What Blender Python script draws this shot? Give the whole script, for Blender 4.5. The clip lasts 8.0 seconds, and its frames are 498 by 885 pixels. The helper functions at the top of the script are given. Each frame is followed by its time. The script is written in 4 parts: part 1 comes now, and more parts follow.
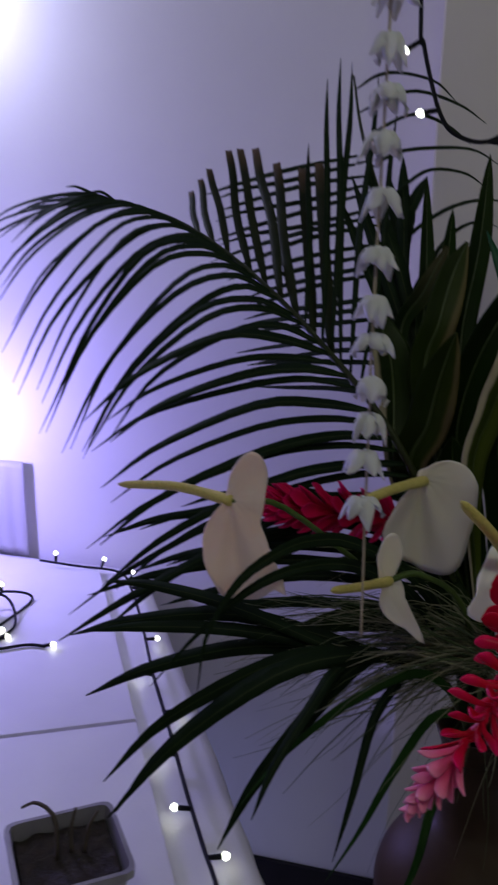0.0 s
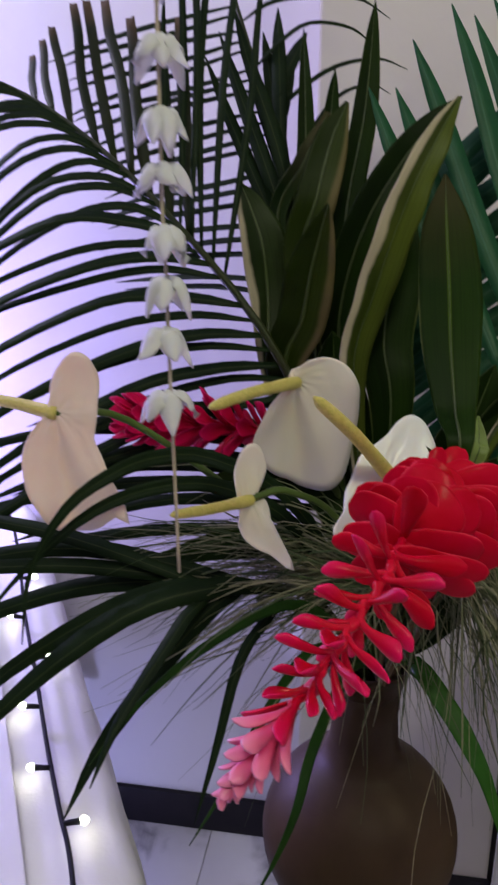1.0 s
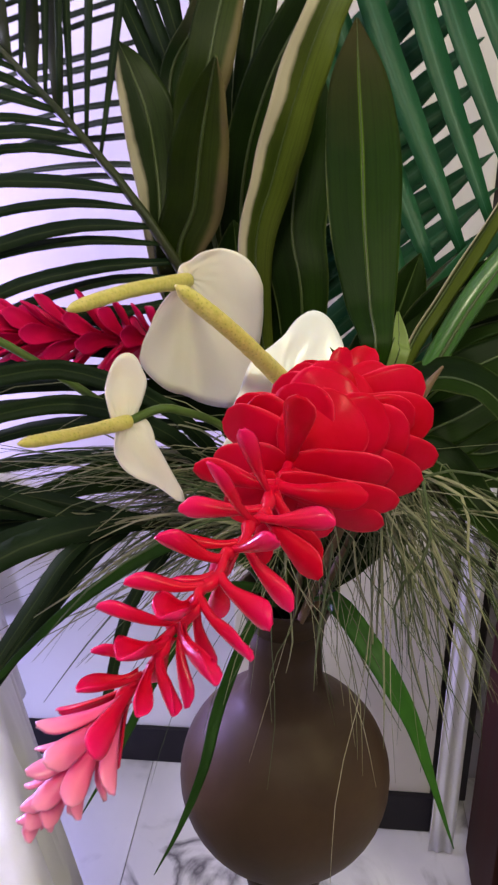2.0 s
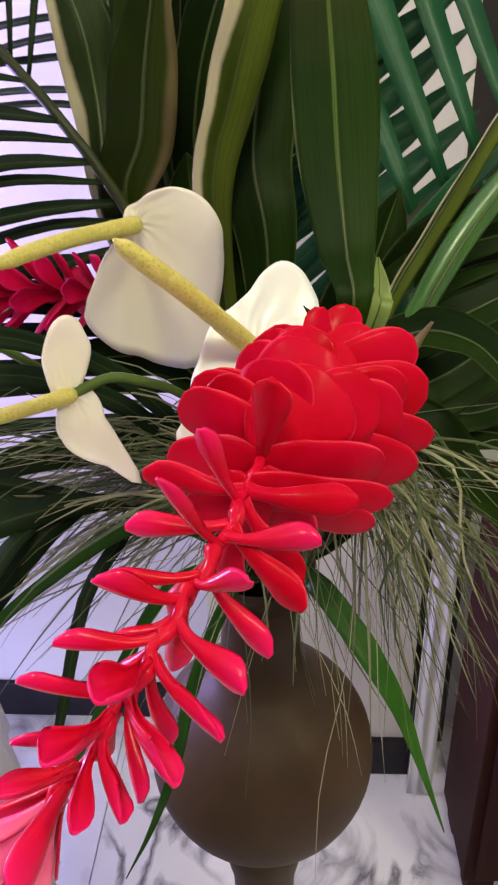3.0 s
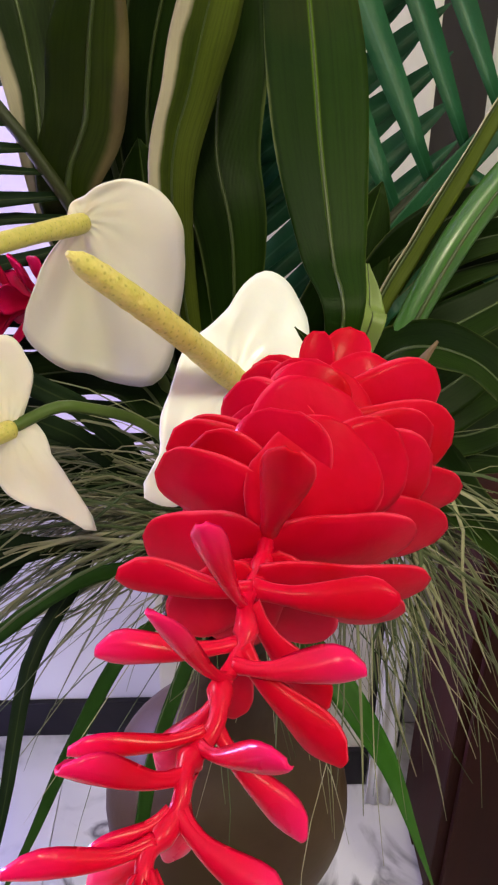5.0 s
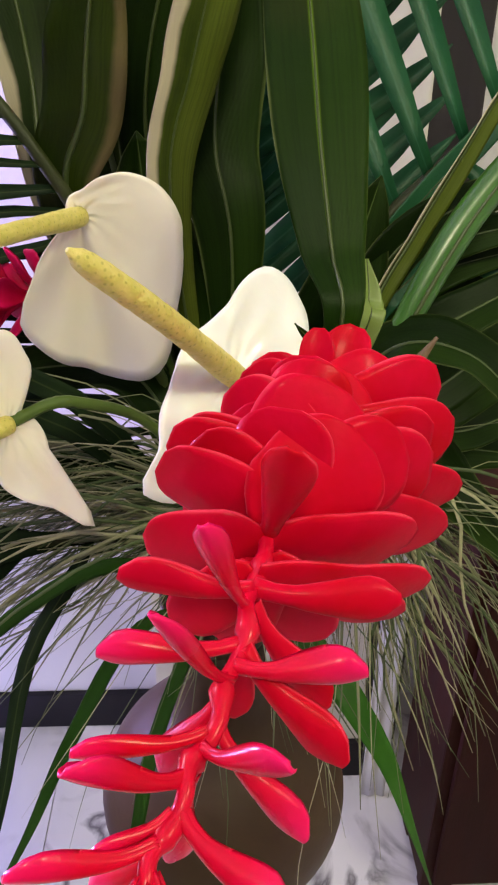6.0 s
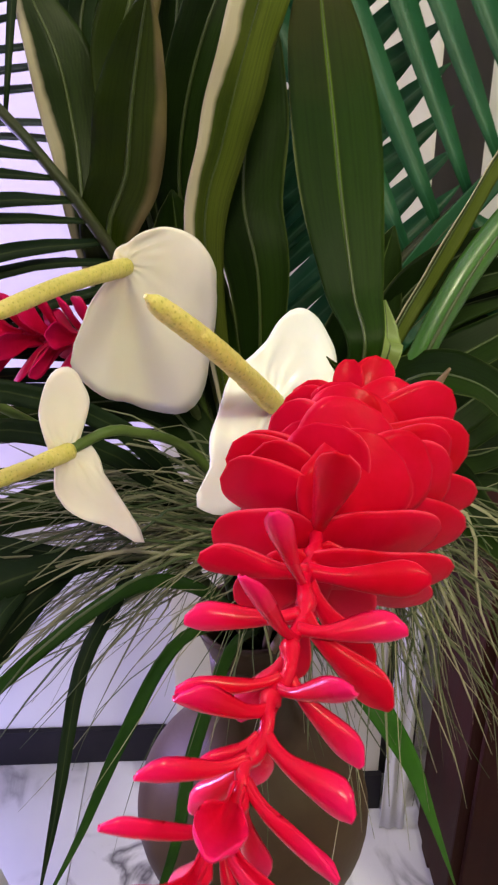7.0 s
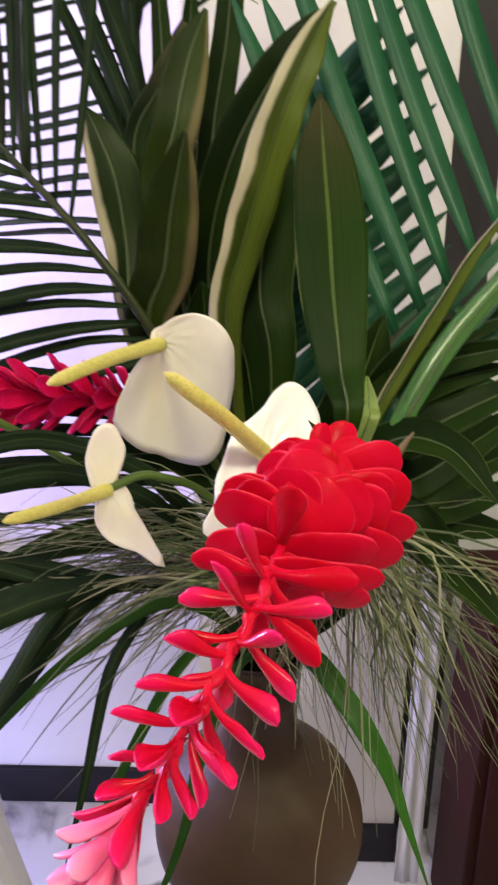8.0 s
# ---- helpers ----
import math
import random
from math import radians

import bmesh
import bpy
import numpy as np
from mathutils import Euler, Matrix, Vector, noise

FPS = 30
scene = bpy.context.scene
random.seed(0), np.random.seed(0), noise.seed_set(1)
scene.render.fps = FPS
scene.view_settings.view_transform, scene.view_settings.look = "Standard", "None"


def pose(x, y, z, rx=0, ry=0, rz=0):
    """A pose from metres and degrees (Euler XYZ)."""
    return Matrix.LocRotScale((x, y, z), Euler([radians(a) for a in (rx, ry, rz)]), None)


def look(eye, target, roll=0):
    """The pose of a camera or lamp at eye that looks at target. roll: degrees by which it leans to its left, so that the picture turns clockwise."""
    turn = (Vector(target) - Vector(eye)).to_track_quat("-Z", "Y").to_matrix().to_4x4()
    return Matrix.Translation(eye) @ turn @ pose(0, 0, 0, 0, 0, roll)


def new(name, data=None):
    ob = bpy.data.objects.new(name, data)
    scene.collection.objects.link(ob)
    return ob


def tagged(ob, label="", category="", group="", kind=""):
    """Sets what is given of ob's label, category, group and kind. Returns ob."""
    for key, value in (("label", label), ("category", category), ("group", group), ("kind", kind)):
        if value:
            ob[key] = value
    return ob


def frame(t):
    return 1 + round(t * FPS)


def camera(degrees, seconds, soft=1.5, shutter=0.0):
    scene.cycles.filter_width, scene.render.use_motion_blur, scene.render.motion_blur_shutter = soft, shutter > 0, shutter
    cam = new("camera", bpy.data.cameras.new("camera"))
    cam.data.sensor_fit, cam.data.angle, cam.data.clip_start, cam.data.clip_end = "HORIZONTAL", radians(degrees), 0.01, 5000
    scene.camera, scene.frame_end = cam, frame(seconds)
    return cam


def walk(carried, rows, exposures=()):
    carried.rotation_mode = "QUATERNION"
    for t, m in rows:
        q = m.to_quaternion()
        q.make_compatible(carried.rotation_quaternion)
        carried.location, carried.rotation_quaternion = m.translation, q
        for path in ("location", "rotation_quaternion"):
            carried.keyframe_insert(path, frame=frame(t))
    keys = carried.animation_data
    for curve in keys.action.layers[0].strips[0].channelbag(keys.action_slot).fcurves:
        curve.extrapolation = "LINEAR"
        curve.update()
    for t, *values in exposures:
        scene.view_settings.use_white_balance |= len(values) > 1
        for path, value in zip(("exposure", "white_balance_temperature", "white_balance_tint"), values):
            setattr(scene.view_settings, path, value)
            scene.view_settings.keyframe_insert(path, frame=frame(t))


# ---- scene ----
cam = camera(34.9, 8.0, soft=2.2, shutter=0.4)
PATH = [
    (0, (-0.0894, -0.7367, 1.2920), (-0.2160, 1.2147, 0.8726), 1.53),
    (0.5, (-0.0402, -0.6638, 1.2663), (-0.0840, 1.2699, 0.7573), 1.08),
    (1, (-0.0138, -0.6167, 1.2433), (0.0212, 1.2928, 0.6495), 0.37),
    (1.5, (0.0180, -0.5690, 1.2165), (0.1267, 1.3051, 0.5265), -0.12),
    (3, (0.0442, -0.4584, 1.1980), (0.2683, 1.2993, 0.2704), -1.25),
    (3.5, (0.0394, -0.4338, 1.1911), (0.3201, 1.2934, 0.2226), -1.29),
    (4, (0.0323, -0.4077, 1.1888), (0.3251, 1.3206, 0.2260), -1.06),
    (4.5, (0.0364, -0.3912, 1.1889), (0.3894, 1.3336, 0.2401), -0.22),
    (6, (0.0352, -0.3848, 1.1908), (0.4202, 1.3196, 0.2178), 0.64),
    (6.5, (0.0218, -0.4039, 1.1934), (0.3853, 1.3256, 0.2571), 0.13),
    (7, (0.0115, -0.4239, 1.2027), (0.3903, 1.3325, 0.3242), -0.39),
    (7.5, (0.0237, -0.4772, 1.2125), (0.4057, 1.3110, 0.4023), -0.99),
    (8, (0.0172, -0.5235, 1.2368), (0.3011, 1.3159, 0.5047), -0.06),
]
EXPOSURES = [(0.0, -3.58, 6300, -6), (0.3, -3.12, 6400, -6), (0.6, -2.66, 6600, -6), (1.0, -2.13, 6900, -6), (1.5, -1.62, 7200, -6), (2.2, -1.18, 7600, -8), (3.0, -1.08, 7800, -9), (7.0, -1.04, 7800, -9), (8.0, -0.92, 7800, -9)]
walk(cam, [(t, look(eye, target, roll)) for t, eye, target, roll in PATH], EXPOSURES)

# ---- light ----
world = bpy.data.worlds.new("world")
world.use_nodes = True
world.node_tree.nodes["Background"].inputs[0].default_value = (0.02, 0.02, 0.025, 1)
scene.world = world


def lamp(name, kind, m, power, colour, size=0.1, size_y=None):
    data = bpy.data.lights.new(name, kind)
    data.energy, data.color = power, colour
    if kind == "AREA":
        data.shape = "RECTANGLE" if size_y else "SQUARE"
        data.size = size
        if size_y:
            data.size_y = size_y
    else:
        data.shadow_soft_size = size
    ob = new(name, data)
    ob.matrix_world = m
    return ob


lamp("unseen_room_light", "AREA", look((-0.15, -1.45, 2.60), (0.1, 0.0, 1.0)), 47, (1.0, 0.91, 0.78), 0.4)
# added lamp with no known fitting, aimed to brighten the pillar and right side
lamp("unseen_room_light", "AREA", look((1.3, -1.3, 2.60), (0.40, 0.7, 2.15)), 60, (1.0, 0.98, 0.80), 0.4)
lamp("led_light", "POINT", pose(-0.86, 0.62, 0.98), 170, (0.38, 0.29, 1.0), 0.04)
lamp("led_light", "POINT", pose(-0.86, 0.66, 1.80), 92, (0.66, 0.60, 1.0), 0.05)
lamp("led_floor_light", "POINT", pose(-0.42, 0.42, 0.10), 11, (0.42, 0.40, 1.0), 0.04)


# ---- materials ----
def surface(name, colour, other, scale=20.0, rough=0.5, bump=0.0, fine=200.0, metal=0.0, coat=0.0, sss=0.0, rib=None, edge=None, along=None, stretch=(1, 1, 1), trans=0.0, spec=0.5, veins=0.0, island=0.0):
    """A procedural surface: two-scale mottling between two colours, bump, and for leaves a midrib, an edge and a colour along the length."""
    m = bpy.data.materials.new(name)
    m.use_nodes = True
    nt = m.node_tree
    bsdf = nt.nodes["Principled BSDF"]
    tc = nt.nodes.new("ShaderNodeTexCoord")
    mp = nt.nodes.new("ShaderNodeMapping")
    mp.inputs["Scale"].default_value = stretch
    nt.links.new(tc.outputs["Object"], mp.inputs[0])
    big = nt.nodes.new("ShaderNodeTexNoise")
    big.inputs["Scale"].default_value, big.inputs["Detail"].default_value = scale, 5
    small = nt.nodes.new("ShaderNodeTexNoise")
    small.inputs["Scale"].default_value, small.inputs["Detail"].default_value = fine, 3
    nt.links.new(mp.outputs[0], big.inputs["Vector"])
    nt.links.new(mp.outputs[0], small.inputs["Vector"])
    info = nt.nodes.new("ShaderNodeObjectInfo")

    def math_node(op, a, b):
        n = nt.nodes.new("ShaderNodeMath")
        n.operation = op
        for k, v in ((0, a), (1, b)):
            if isinstance(v, (int, float)):
                n.inputs[k].default_value = v
            else:
                nt.links.new(v, n.inputs[k])
        return n.outputs[0]

    def mix(fac, a, b):
        n = nt.nodes.new("ShaderNodeMix")
        n.data_type = "RGBA"
        for sock, v in ((n.inputs[0], fac), (n.inputs[6], a), (n.inputs[7], b)):
            if isinstance(v, (int, float)):
                sock.default_value = v
            elif isinstance(v, tuple):
                sock.default_value = (*v, 1)
            else:
                nt.links.new(v, sock)
        return n.outputs[2]

    def ramp(v, lo, hi):
        n = nt.nodes.new("ShaderNodeMapRange")
        nt.links.new(v, n.inputs[0])
        n.inputs[1].default_value, n.inputs[2].default_value = lo, hi
        return n.outputs[0]

    fac = ramp(big.outputs["Fac"], 0.35, 0.65)
    fac = math_node("ADD", math_node("MULTIPLY", fac, 0.7), math_node("MULTIPLY", small.outputs["Fac"], 0.3))
    fac = math_node("ADD", math_node("MULTIPLY", fac, 0.75), math_node("MULTIPLY", info.outputs["Random"], 0.25))
    if island:
        geo = nt.nodes.new("ShaderNodeNewGeometry")
        fac = math_node("ADD", math_node("MULTIPLY", fac, 1 - island), math_node("MULTIPLY", geo.outputs["Random Per Island"], island))
    col = mix(fac, colour, other)
    ripple = None
    if rib or edge or along:
        uv = nt.nodes.new("ShaderNodeSeparateXYZ")
        nt.links.new(tc.outputs["UV"], uv.inputs[0])
        off = math_node("ABSOLUTE", math_node("SUBTRACT", uv.outputs[0], 0.5), 0.0)
        if veins:
            ripple = math_node("SINE", math_node("SUBTRACT", math_node("MULTIPLY", uv.outputs[1], 210), math_node("MULTIPLY", off, 130)), 0.0)
            streak = nt.nodes.new("ShaderNodeTexNoise")
            streak.inputs["Scale"].default_value = 1.0
            comb = nt.nodes.new("ShaderNodeCombineXYZ")
            nt.links.new(math_node("MULTIPLY", uv.outputs[0], 26), comb.inputs[0])
            nt.links.new(math_node("MULTIPLY", uv.outputs[1], 4), comb.inputs[1])
            nt.links.new(comb.outputs[0], streak.inputs["Vector"])
            half = ramp(math_node("ADD", uv.outputs[0], math_node("MULTIPLY", streak.outputs["Fac"], 0.2)), 0.55, 0.72)
            col = mix(math_node("MULTIPLY", half, 0.6), col, tuple(1.7 * c for c in other))
            col = mix(math_node("MULTIPLY", ramp(streak.outputs["Fac"], 0.45, 0.75), 0.5), col, tuple(0.5 * c for c in colour))
            col = mix(math_node("MULTIPLY", math_node("ADD", ripple, 1.0), veins * 0.5), col, tuple(0.45 * c for c in colour))
        if along:
            col = mix(ramp(math_node("ADD", uv.outputs[1], math_node("MULTIPLY", math_node("SUBTRACT", big.outputs["Fac"], 0.5), 0.3)), along[1], along[2]), col, along[0])
        if rib:
            col = mix(ramp(off, rib[1], rib[1] * 0.35), col, rib[0])
        if edge:
            if len(edge) > 2:
                off = math_node("MULTIPLY", math_node("SUBTRACT", 0.5, uv.outputs[0]), edge[2])
            col = mix(ramp(math_node("ADD", off, math_node("MULTIPLY", math_node("SUBTRACT", big.outputs["Fac"], 0.5), 0.12 if len(edge) < 3 else 0.4)), edge[1], edge[1] + (0.04 if len(edge) < 3 else 0.09)), col, edge[0])
    nt.links.new(col, bsdf.inputs["Base Color"])
    nt.links.new(math_node("ADD", rough - 0.08, math_node("MULTIPLY", big.outputs["Fac"], 0.16)), bsdf.inputs["Roughness"])
    bsdf.inputs["Metallic"].default_value = metal
    bsdf.inputs["Specular IOR Level"].default_value = spec
    bsdf.inputs["Coat Weight"].default_value = coat
    bsdf.inputs["Coat Roughness"].default_value = 0.15
    if sss:
        bsdf.inputs["Subsurface Weight"].default_value = sss
        bsdf.inputs["Subsurface Radius"].default_value = (0.004, 0.003, 0.002)
        bsdf.inputs["Subsurface Scale"].default_value = 1.0
    if bump:
        bn = nt.nodes.new("ShaderNodeBump")
        bn.inputs["Strength"].default_value, bn.inputs["Distance"].default_value = bump, 0.002
        height = math_node("ADD", small.outputs["Fac"], math_node("MULTIPLY", big.outputs["Fac"], 2.0))
        if ripple:
            height = math_node("ADD", height, math_node("MULTIPLY", ripple, 0.12))
        nt.links.new(height, bn.inputs["Height"])
        nt.links.new(bn.outputs[0], bsdf.inputs["Normal"])
    if trans:
        tl = nt.nodes.new("ShaderNodeBsdfTranslucent")
        nt.links.new(col, tl.inputs[0])
        ms = nt.nodes.new("ShaderNodeMixShader")
        ms.inputs[0].default_value = trans
        nt.links.new(bsdf.outputs[0], ms.inputs[1])
        nt.links.new(tl.outputs[0], ms.inputs[2])
        nt.links.new(ms.outputs[0], nt.nodes["Material Output"].inputs[0])
    return m


def glow(name, colour, strength):
    m = bpy.data.materials.new(name)
    m.use_nodes = True
    b = m.node_tree.nodes["Principled BSDF"]
    b.inputs["Base Color"].default_value = (*colour, 1)
    b.inputs["Emission Color"].default_value, b.inputs["Emission Strength"].default_value = (*colour, 1), strength
    return m


def marble(name):
    m = surface(name, (0.78, 0.77, 0.78), (0.62, 0.61, 0.63), 3.0, 0.14, 0.0, 30)
    nt = m.node_tree
    bsdf = nt.nodes["Principled BSDF"]
    base = bsdf.inputs["Base Color"].links[0].from_socket
    tc = nt.nodes.new("ShaderNodeTexCoord")
    info = nt.nodes.new("ShaderNodeObjectInfo")
    shift = nt.nodes.new("ShaderNodeVectorMath")
    shift.operation = "MULTIPLY_ADD"
    nt.links.new(info.outputs["Random"], shift.inputs[0])
    shift.inputs[1].default_value = (7, 3, 5)
    nt.links.new(tc.outputs["Object"], shift.inputs[2])
    warp = nt.nodes.new("ShaderNodeTexNoise")
    warp.inputs["Scale"].default_value, warp.inputs["Detail"].default_value = 5.0, 6
    nt.links.new(shift.outputs[0], warp.inputs["Vector"])
    veins = nt.nodes.new("ShaderNodeTexNoise")
    veins.inputs["Scale"].default_value, veins.inputs["Detail"].default_value, veins.inputs["Distortion"].default_value = 4.5, 8, 1.6
    nt.links.new(shift.outputs[0], veins.inputs["Vector"])
    d = nt.nodes.new("ShaderNodeMath")
    d.operation = "SUBTRACT"
    nt.links.new(veins.outputs["Fac"], d.inputs[0])
    d.inputs[1].default_value = 0.5
    a = nt.nodes.new("ShaderNodeMath")
    a.operation = "ABSOLUTE"
    nt.links.new(d.outputs[0], a.inputs[0])
    r = nt.nodes.new("ShaderNodeMapRange")
    r.inputs[1].default_value, r.inputs[2].default_value, r.inputs[3].default_value, r.inputs[4].default_value = 0.0, 0.075, 0.97, 0.0
    nt.links.new(a.outputs[0], r.inputs[0])
    mul = nt.nodes.new("ShaderNodeMath")
    mul.operation = "MULTIPLY"
    nt.links.new(r.outputs[0], mul.inputs[0])
    r2 = nt.nodes.new("ShaderNodeMapRange")
    r2.inputs[1].default_value, r2.inputs[2].default_value = 0.42, 0.6
    nt.links.new(warp.outputs["Fac"], r2.inputs[0])
    nt.links.new(r2.outputs[0], mul.inputs[1])
    mx = nt.nodes.new("ShaderNodeMix")
    mx.data_type = "RGBA"
    nt.links.new(mul.outputs[0], mx.inputs[0])
    nt.links.new(base, mx.inputs[6])
    mx.inputs[7].default_value = (0.11, 0.10, 0.12, 1)
    nt.links.new(mx.outputs[2], bsdf.inputs["Base Color"])
    return m


PAINT = surface("cream_wall_paint", (0.74, 0.70, 0.62), (0.68, 0.64, 0.56), 6, 0.6, 0.12, 150)
PAINT_COOL = surface("white_wall_paint", (0.76, 0.74, 0.74), (0.70, 0.68, 0.69), 5, 0.6, 0.12, 150)
BLACK_TILE = surface("black_baseboard_tile", (0.012, 0.011, 0.014), (0.02, 0.018, 0.022), 20, 0.35, 0.05, spec=0.15)
MARBLE = marble("veined_marble")
CEILING = surface("ceiling_paint", (0.8, 0.79, 0.77), (0.75, 0.74, 0.72), 5, 0.7)
CLOTH = surface("white_table_cloth", (0.78, 0.77, 0.78), (0.70, 0.69, 0.70), 9, 0.45, 0.15, 260)
DARK_WOOD = surface("dark_mahogany", (0.018, 0.005, 0.004), (0.036, 0.009, 0.007), 6, 0.6, 0.1, 90, stretch=(6, 6, 0.6), spec=0.08)
BLACK_WOOD = surface("black_door_wood", (0.015, 0.012, 0.012), (0.03, 0.025, 0.025), 6, 0.4, 0.1, 90, stretch=(6, 6, 0.6))
CLAY = surface("brown_glazed_clay", (0.028, 0.015, 0.009), (0.066, 0.038, 0.018), 9, 0.5, 0.12, 120, spec=0.22)
# fronds against the bright wall: their shaded side is put into this dark green
PALM = surface("palm_leaf_in_shade", (0.0053, 0.0135, 0.0053), (0.0135, 0.0270, 0.0090), 25, 0.5, 0.15, 300, rib=((0.03, 0.045, 0.015), 0.05), trans=0.12, spec=0.1)
PALM_DRY = surface("palm_leaf_cut_tips", (0.0112, 0.0192, 0.0064), (0.0240, 0.0288, 0.0112), 25, 0.5, 0.15, 300, along=((0.10, 0.065, 0.035), 0.7, 1.0), trans=0.1, spec=0.1)
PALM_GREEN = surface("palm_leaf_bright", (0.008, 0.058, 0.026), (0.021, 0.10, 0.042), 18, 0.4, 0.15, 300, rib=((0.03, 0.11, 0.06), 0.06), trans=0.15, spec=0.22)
RACHIS = surface("palm_rib", (0.016, 0.026, 0.006), (0.035, 0.04, 0.012), 30, 0.45, 0.1, spec=0.22)
# near-black green: the shade deep between the leaves is put into this colour
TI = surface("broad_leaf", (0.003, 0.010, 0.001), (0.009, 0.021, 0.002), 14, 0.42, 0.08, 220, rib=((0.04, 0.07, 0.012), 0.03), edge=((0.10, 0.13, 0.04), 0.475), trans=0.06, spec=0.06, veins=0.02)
TI_PALE = surface("broad_leaf_with_pale_edge", (0.020, 0.036, 0.004), (0.060, 0.080, 0.010), 14, 0.4, 0.08, 220, edge=((0.44, 0.39, 0.27), 0.22, 1), trans=0.08, spec=0.12, veins=0.02)
TI_PALE_DARK = surface("dark_broad_leaf_with_pale_edge", (0.006, 0.016, 0.003), (0.016, 0.028, 0.005), 14, 0.4, 0.08, 220, edge=((0.36, 0.32, 0.22), 0.28, 1), trans=0.08, spec=0.12, veins=0.12)
# the thin pale edge of TI, TI_BROWN and TI_BIG is a painted highlight
TI_BROWN = surface("broad_leaf_browned", (0.0045, 0.017, 0.0025), (0.014, 0.028, 0.005), 12, 0.42, 0.08, 220, rib=((0.10, 0.15, 0.02), 0.045), edge=((0.14, 0.17, 0.05), 0.475), along=((0.05, 0.042, 0.016), 0.62, 1.0), trans=0.08, spec=0.1, veins=0.12)
TI_SIDE = surface("broad_leaf_with_brown_side", (0.008, 0.019, 0.001), (0.019, 0.031, 0.002), 12, 0.42, 0.08, 220, rib=((0.10, 0.13, 0.02), 0.03), edge=((0.12, 0.10, 0.04), 0.30, -1), trans=0.08, spec=0.12, veins=0.025)
SHOOT_PALE = surface("pale_green_shoot", (0.16, 0.24, 0.05), (0.24, 0.32, 0.09), 14, 0.4, 0.05, 200, trans=0.15)
TI_BIG = surface("large_broad_leaf", (0.004, 0.017, 0.0012), (0.011, 0.027, 0.002), 10, 0.42, 0.08, 220, rib=((0.09, 0.16, 0.012), 0.035), edge=((0.12, 0.15, 0.04), 0.485), along=((0.040, 0.034, 0.010), 0.70, 1.0), trans=0.08, spec=0.07, veins=0.02)
SHOOT = surface("bright_green_shoot", (0.03, 0.11, 0.014), (0.07, 0.20, 0.03), 14, 0.3, 0.05, 200, coat=0.25, trans=0.15)
BLADE_DARK = surface("dark_grass_blade", (0.010, 0.040, 0.005), (0.028, 0.080, 0.012), 20, 0.4, 0.1, trans=0.2, spec=0.15)
STEM = surface("flower_stem", (0.05, 0.09, 0.015), (0.09, 0.13, 0.03), 30, 0.45, 0.1, spec=0.22)
GRASS = surface("fine_grass", (0.020, 0.06, 0.012), (0.44, 0.42, 0.26), 40, 0.6, 0, trans=0.25, island=0.85, spec=0.22)
BLADE = surface("grass_blade", (0.022, 0.10, 0.008), (0.055, 0.18, 0.02), 20, 0.4, 0.1, trans=0.25, spec=0.22)
RED = surface("red_bract", (0.44, 0.0008, 0.0060), (0.58, 0.0018, 0.040), 34, 0.40, 0.10, 260, spec=0.03, coat=0.05, edge=((0.78, 0.05, 0.10), 0.478))
PINK = surface("pink_red_bract", (0.48, 0.0012, 0.014), (0.62, 0.0025, 0.045), 22, 0.28, 0.1, 260, spec=0.10, coat=0.14, along=((0.76, 0.006, 0.12), 0.5, 1.05))
PALE_PINK = surface("pale_pink_bract", (0.80, 0.030, 0.16), (0.86, 0.12, 0.30), 22, 0.34, 0.12, 260, coat=0.12, spec=0.3, sss=0.15, along=((0.88, 0.30, 0.48), 0.5, 1.1))
RED_DEEP = surface("deep_red_bract", (0.40, 0.002, 0.030), (0.55, 0.004, 0.070), 22, 0.35, 0.12, 260, coat=0.1, spec=0.1, along=((0.56, 0.004, 0.10), 0.4, 1.1))
SPATHE = surface("cream_white_spathe", (0.82, 0.77, 0.62), (0.78, 0.70, 0.56), 18, 0.32, 0.1, 150, coat=0.2, sss=0.25, along=((0.84, 0.76, 0.68), 0.35, 1.1))
SPATHE_WHITE = surface("pure_white_spathe", (0.88, 0.88, 0.86), (0.84, 0.84, 0.81), 18, 0.32, 0.1, 150, coat=0.2, sss=0.25)
SPATHE_PINK = surface("blush_spathe", (0.82, 0.70, 0.62), (0.78, 0.58, 0.52), 18, 0.34, 0.1, 150, coat=0.2, sss=0.25)
SPADIX = surface("yellow_spadix", (0.72, 0.60, 0.20), (0.54, 0.49, 0.10), 260, 0.5, 0.35, 900, sss=0.15)


def dotted(m):
    """Small dark pits spread evenly over a spadix."""
    nt = m.node_tree
    bsdf = nt.nodes["Principled BSDF"]
    base = bsdf.inputs["Base Color"].links[0].from_socket
    tc = nt.nodes.new("ShaderNodeTexCoord")
    cells = nt.nodes.new("ShaderNodeTexVoronoi")
    cells.inputs["Scale"].default_value, cells.inputs["Randomness"].default_value = 430, 0.35
    nt.links.new(tc.outputs["Object"], cells.inputs["Vector"])
    near = nt.nodes.new("ShaderNodeMapRange")
    near.inputs[1].default_value, near.inputs[2].default_value, near.inputs[3].default_value, near.inputs[4].default_value = 0.16, 0.30, 0.55, 0.0
    nt.links.new(cells.outputs["Distance"], near.inputs[0])
    mx = nt.nodes.new("ShaderNodeMix")
    mx.data_type = "RGBA"
    nt.links.new(near.outputs[0], mx.inputs[0])
    nt.links.new(base, mx.inputs[6])
    mx.inputs[7].default_value = (0.30, 0.28, 0.05, 1)
    nt.links.new(mx.outputs[2], bsdf.inputs["Base Color"])


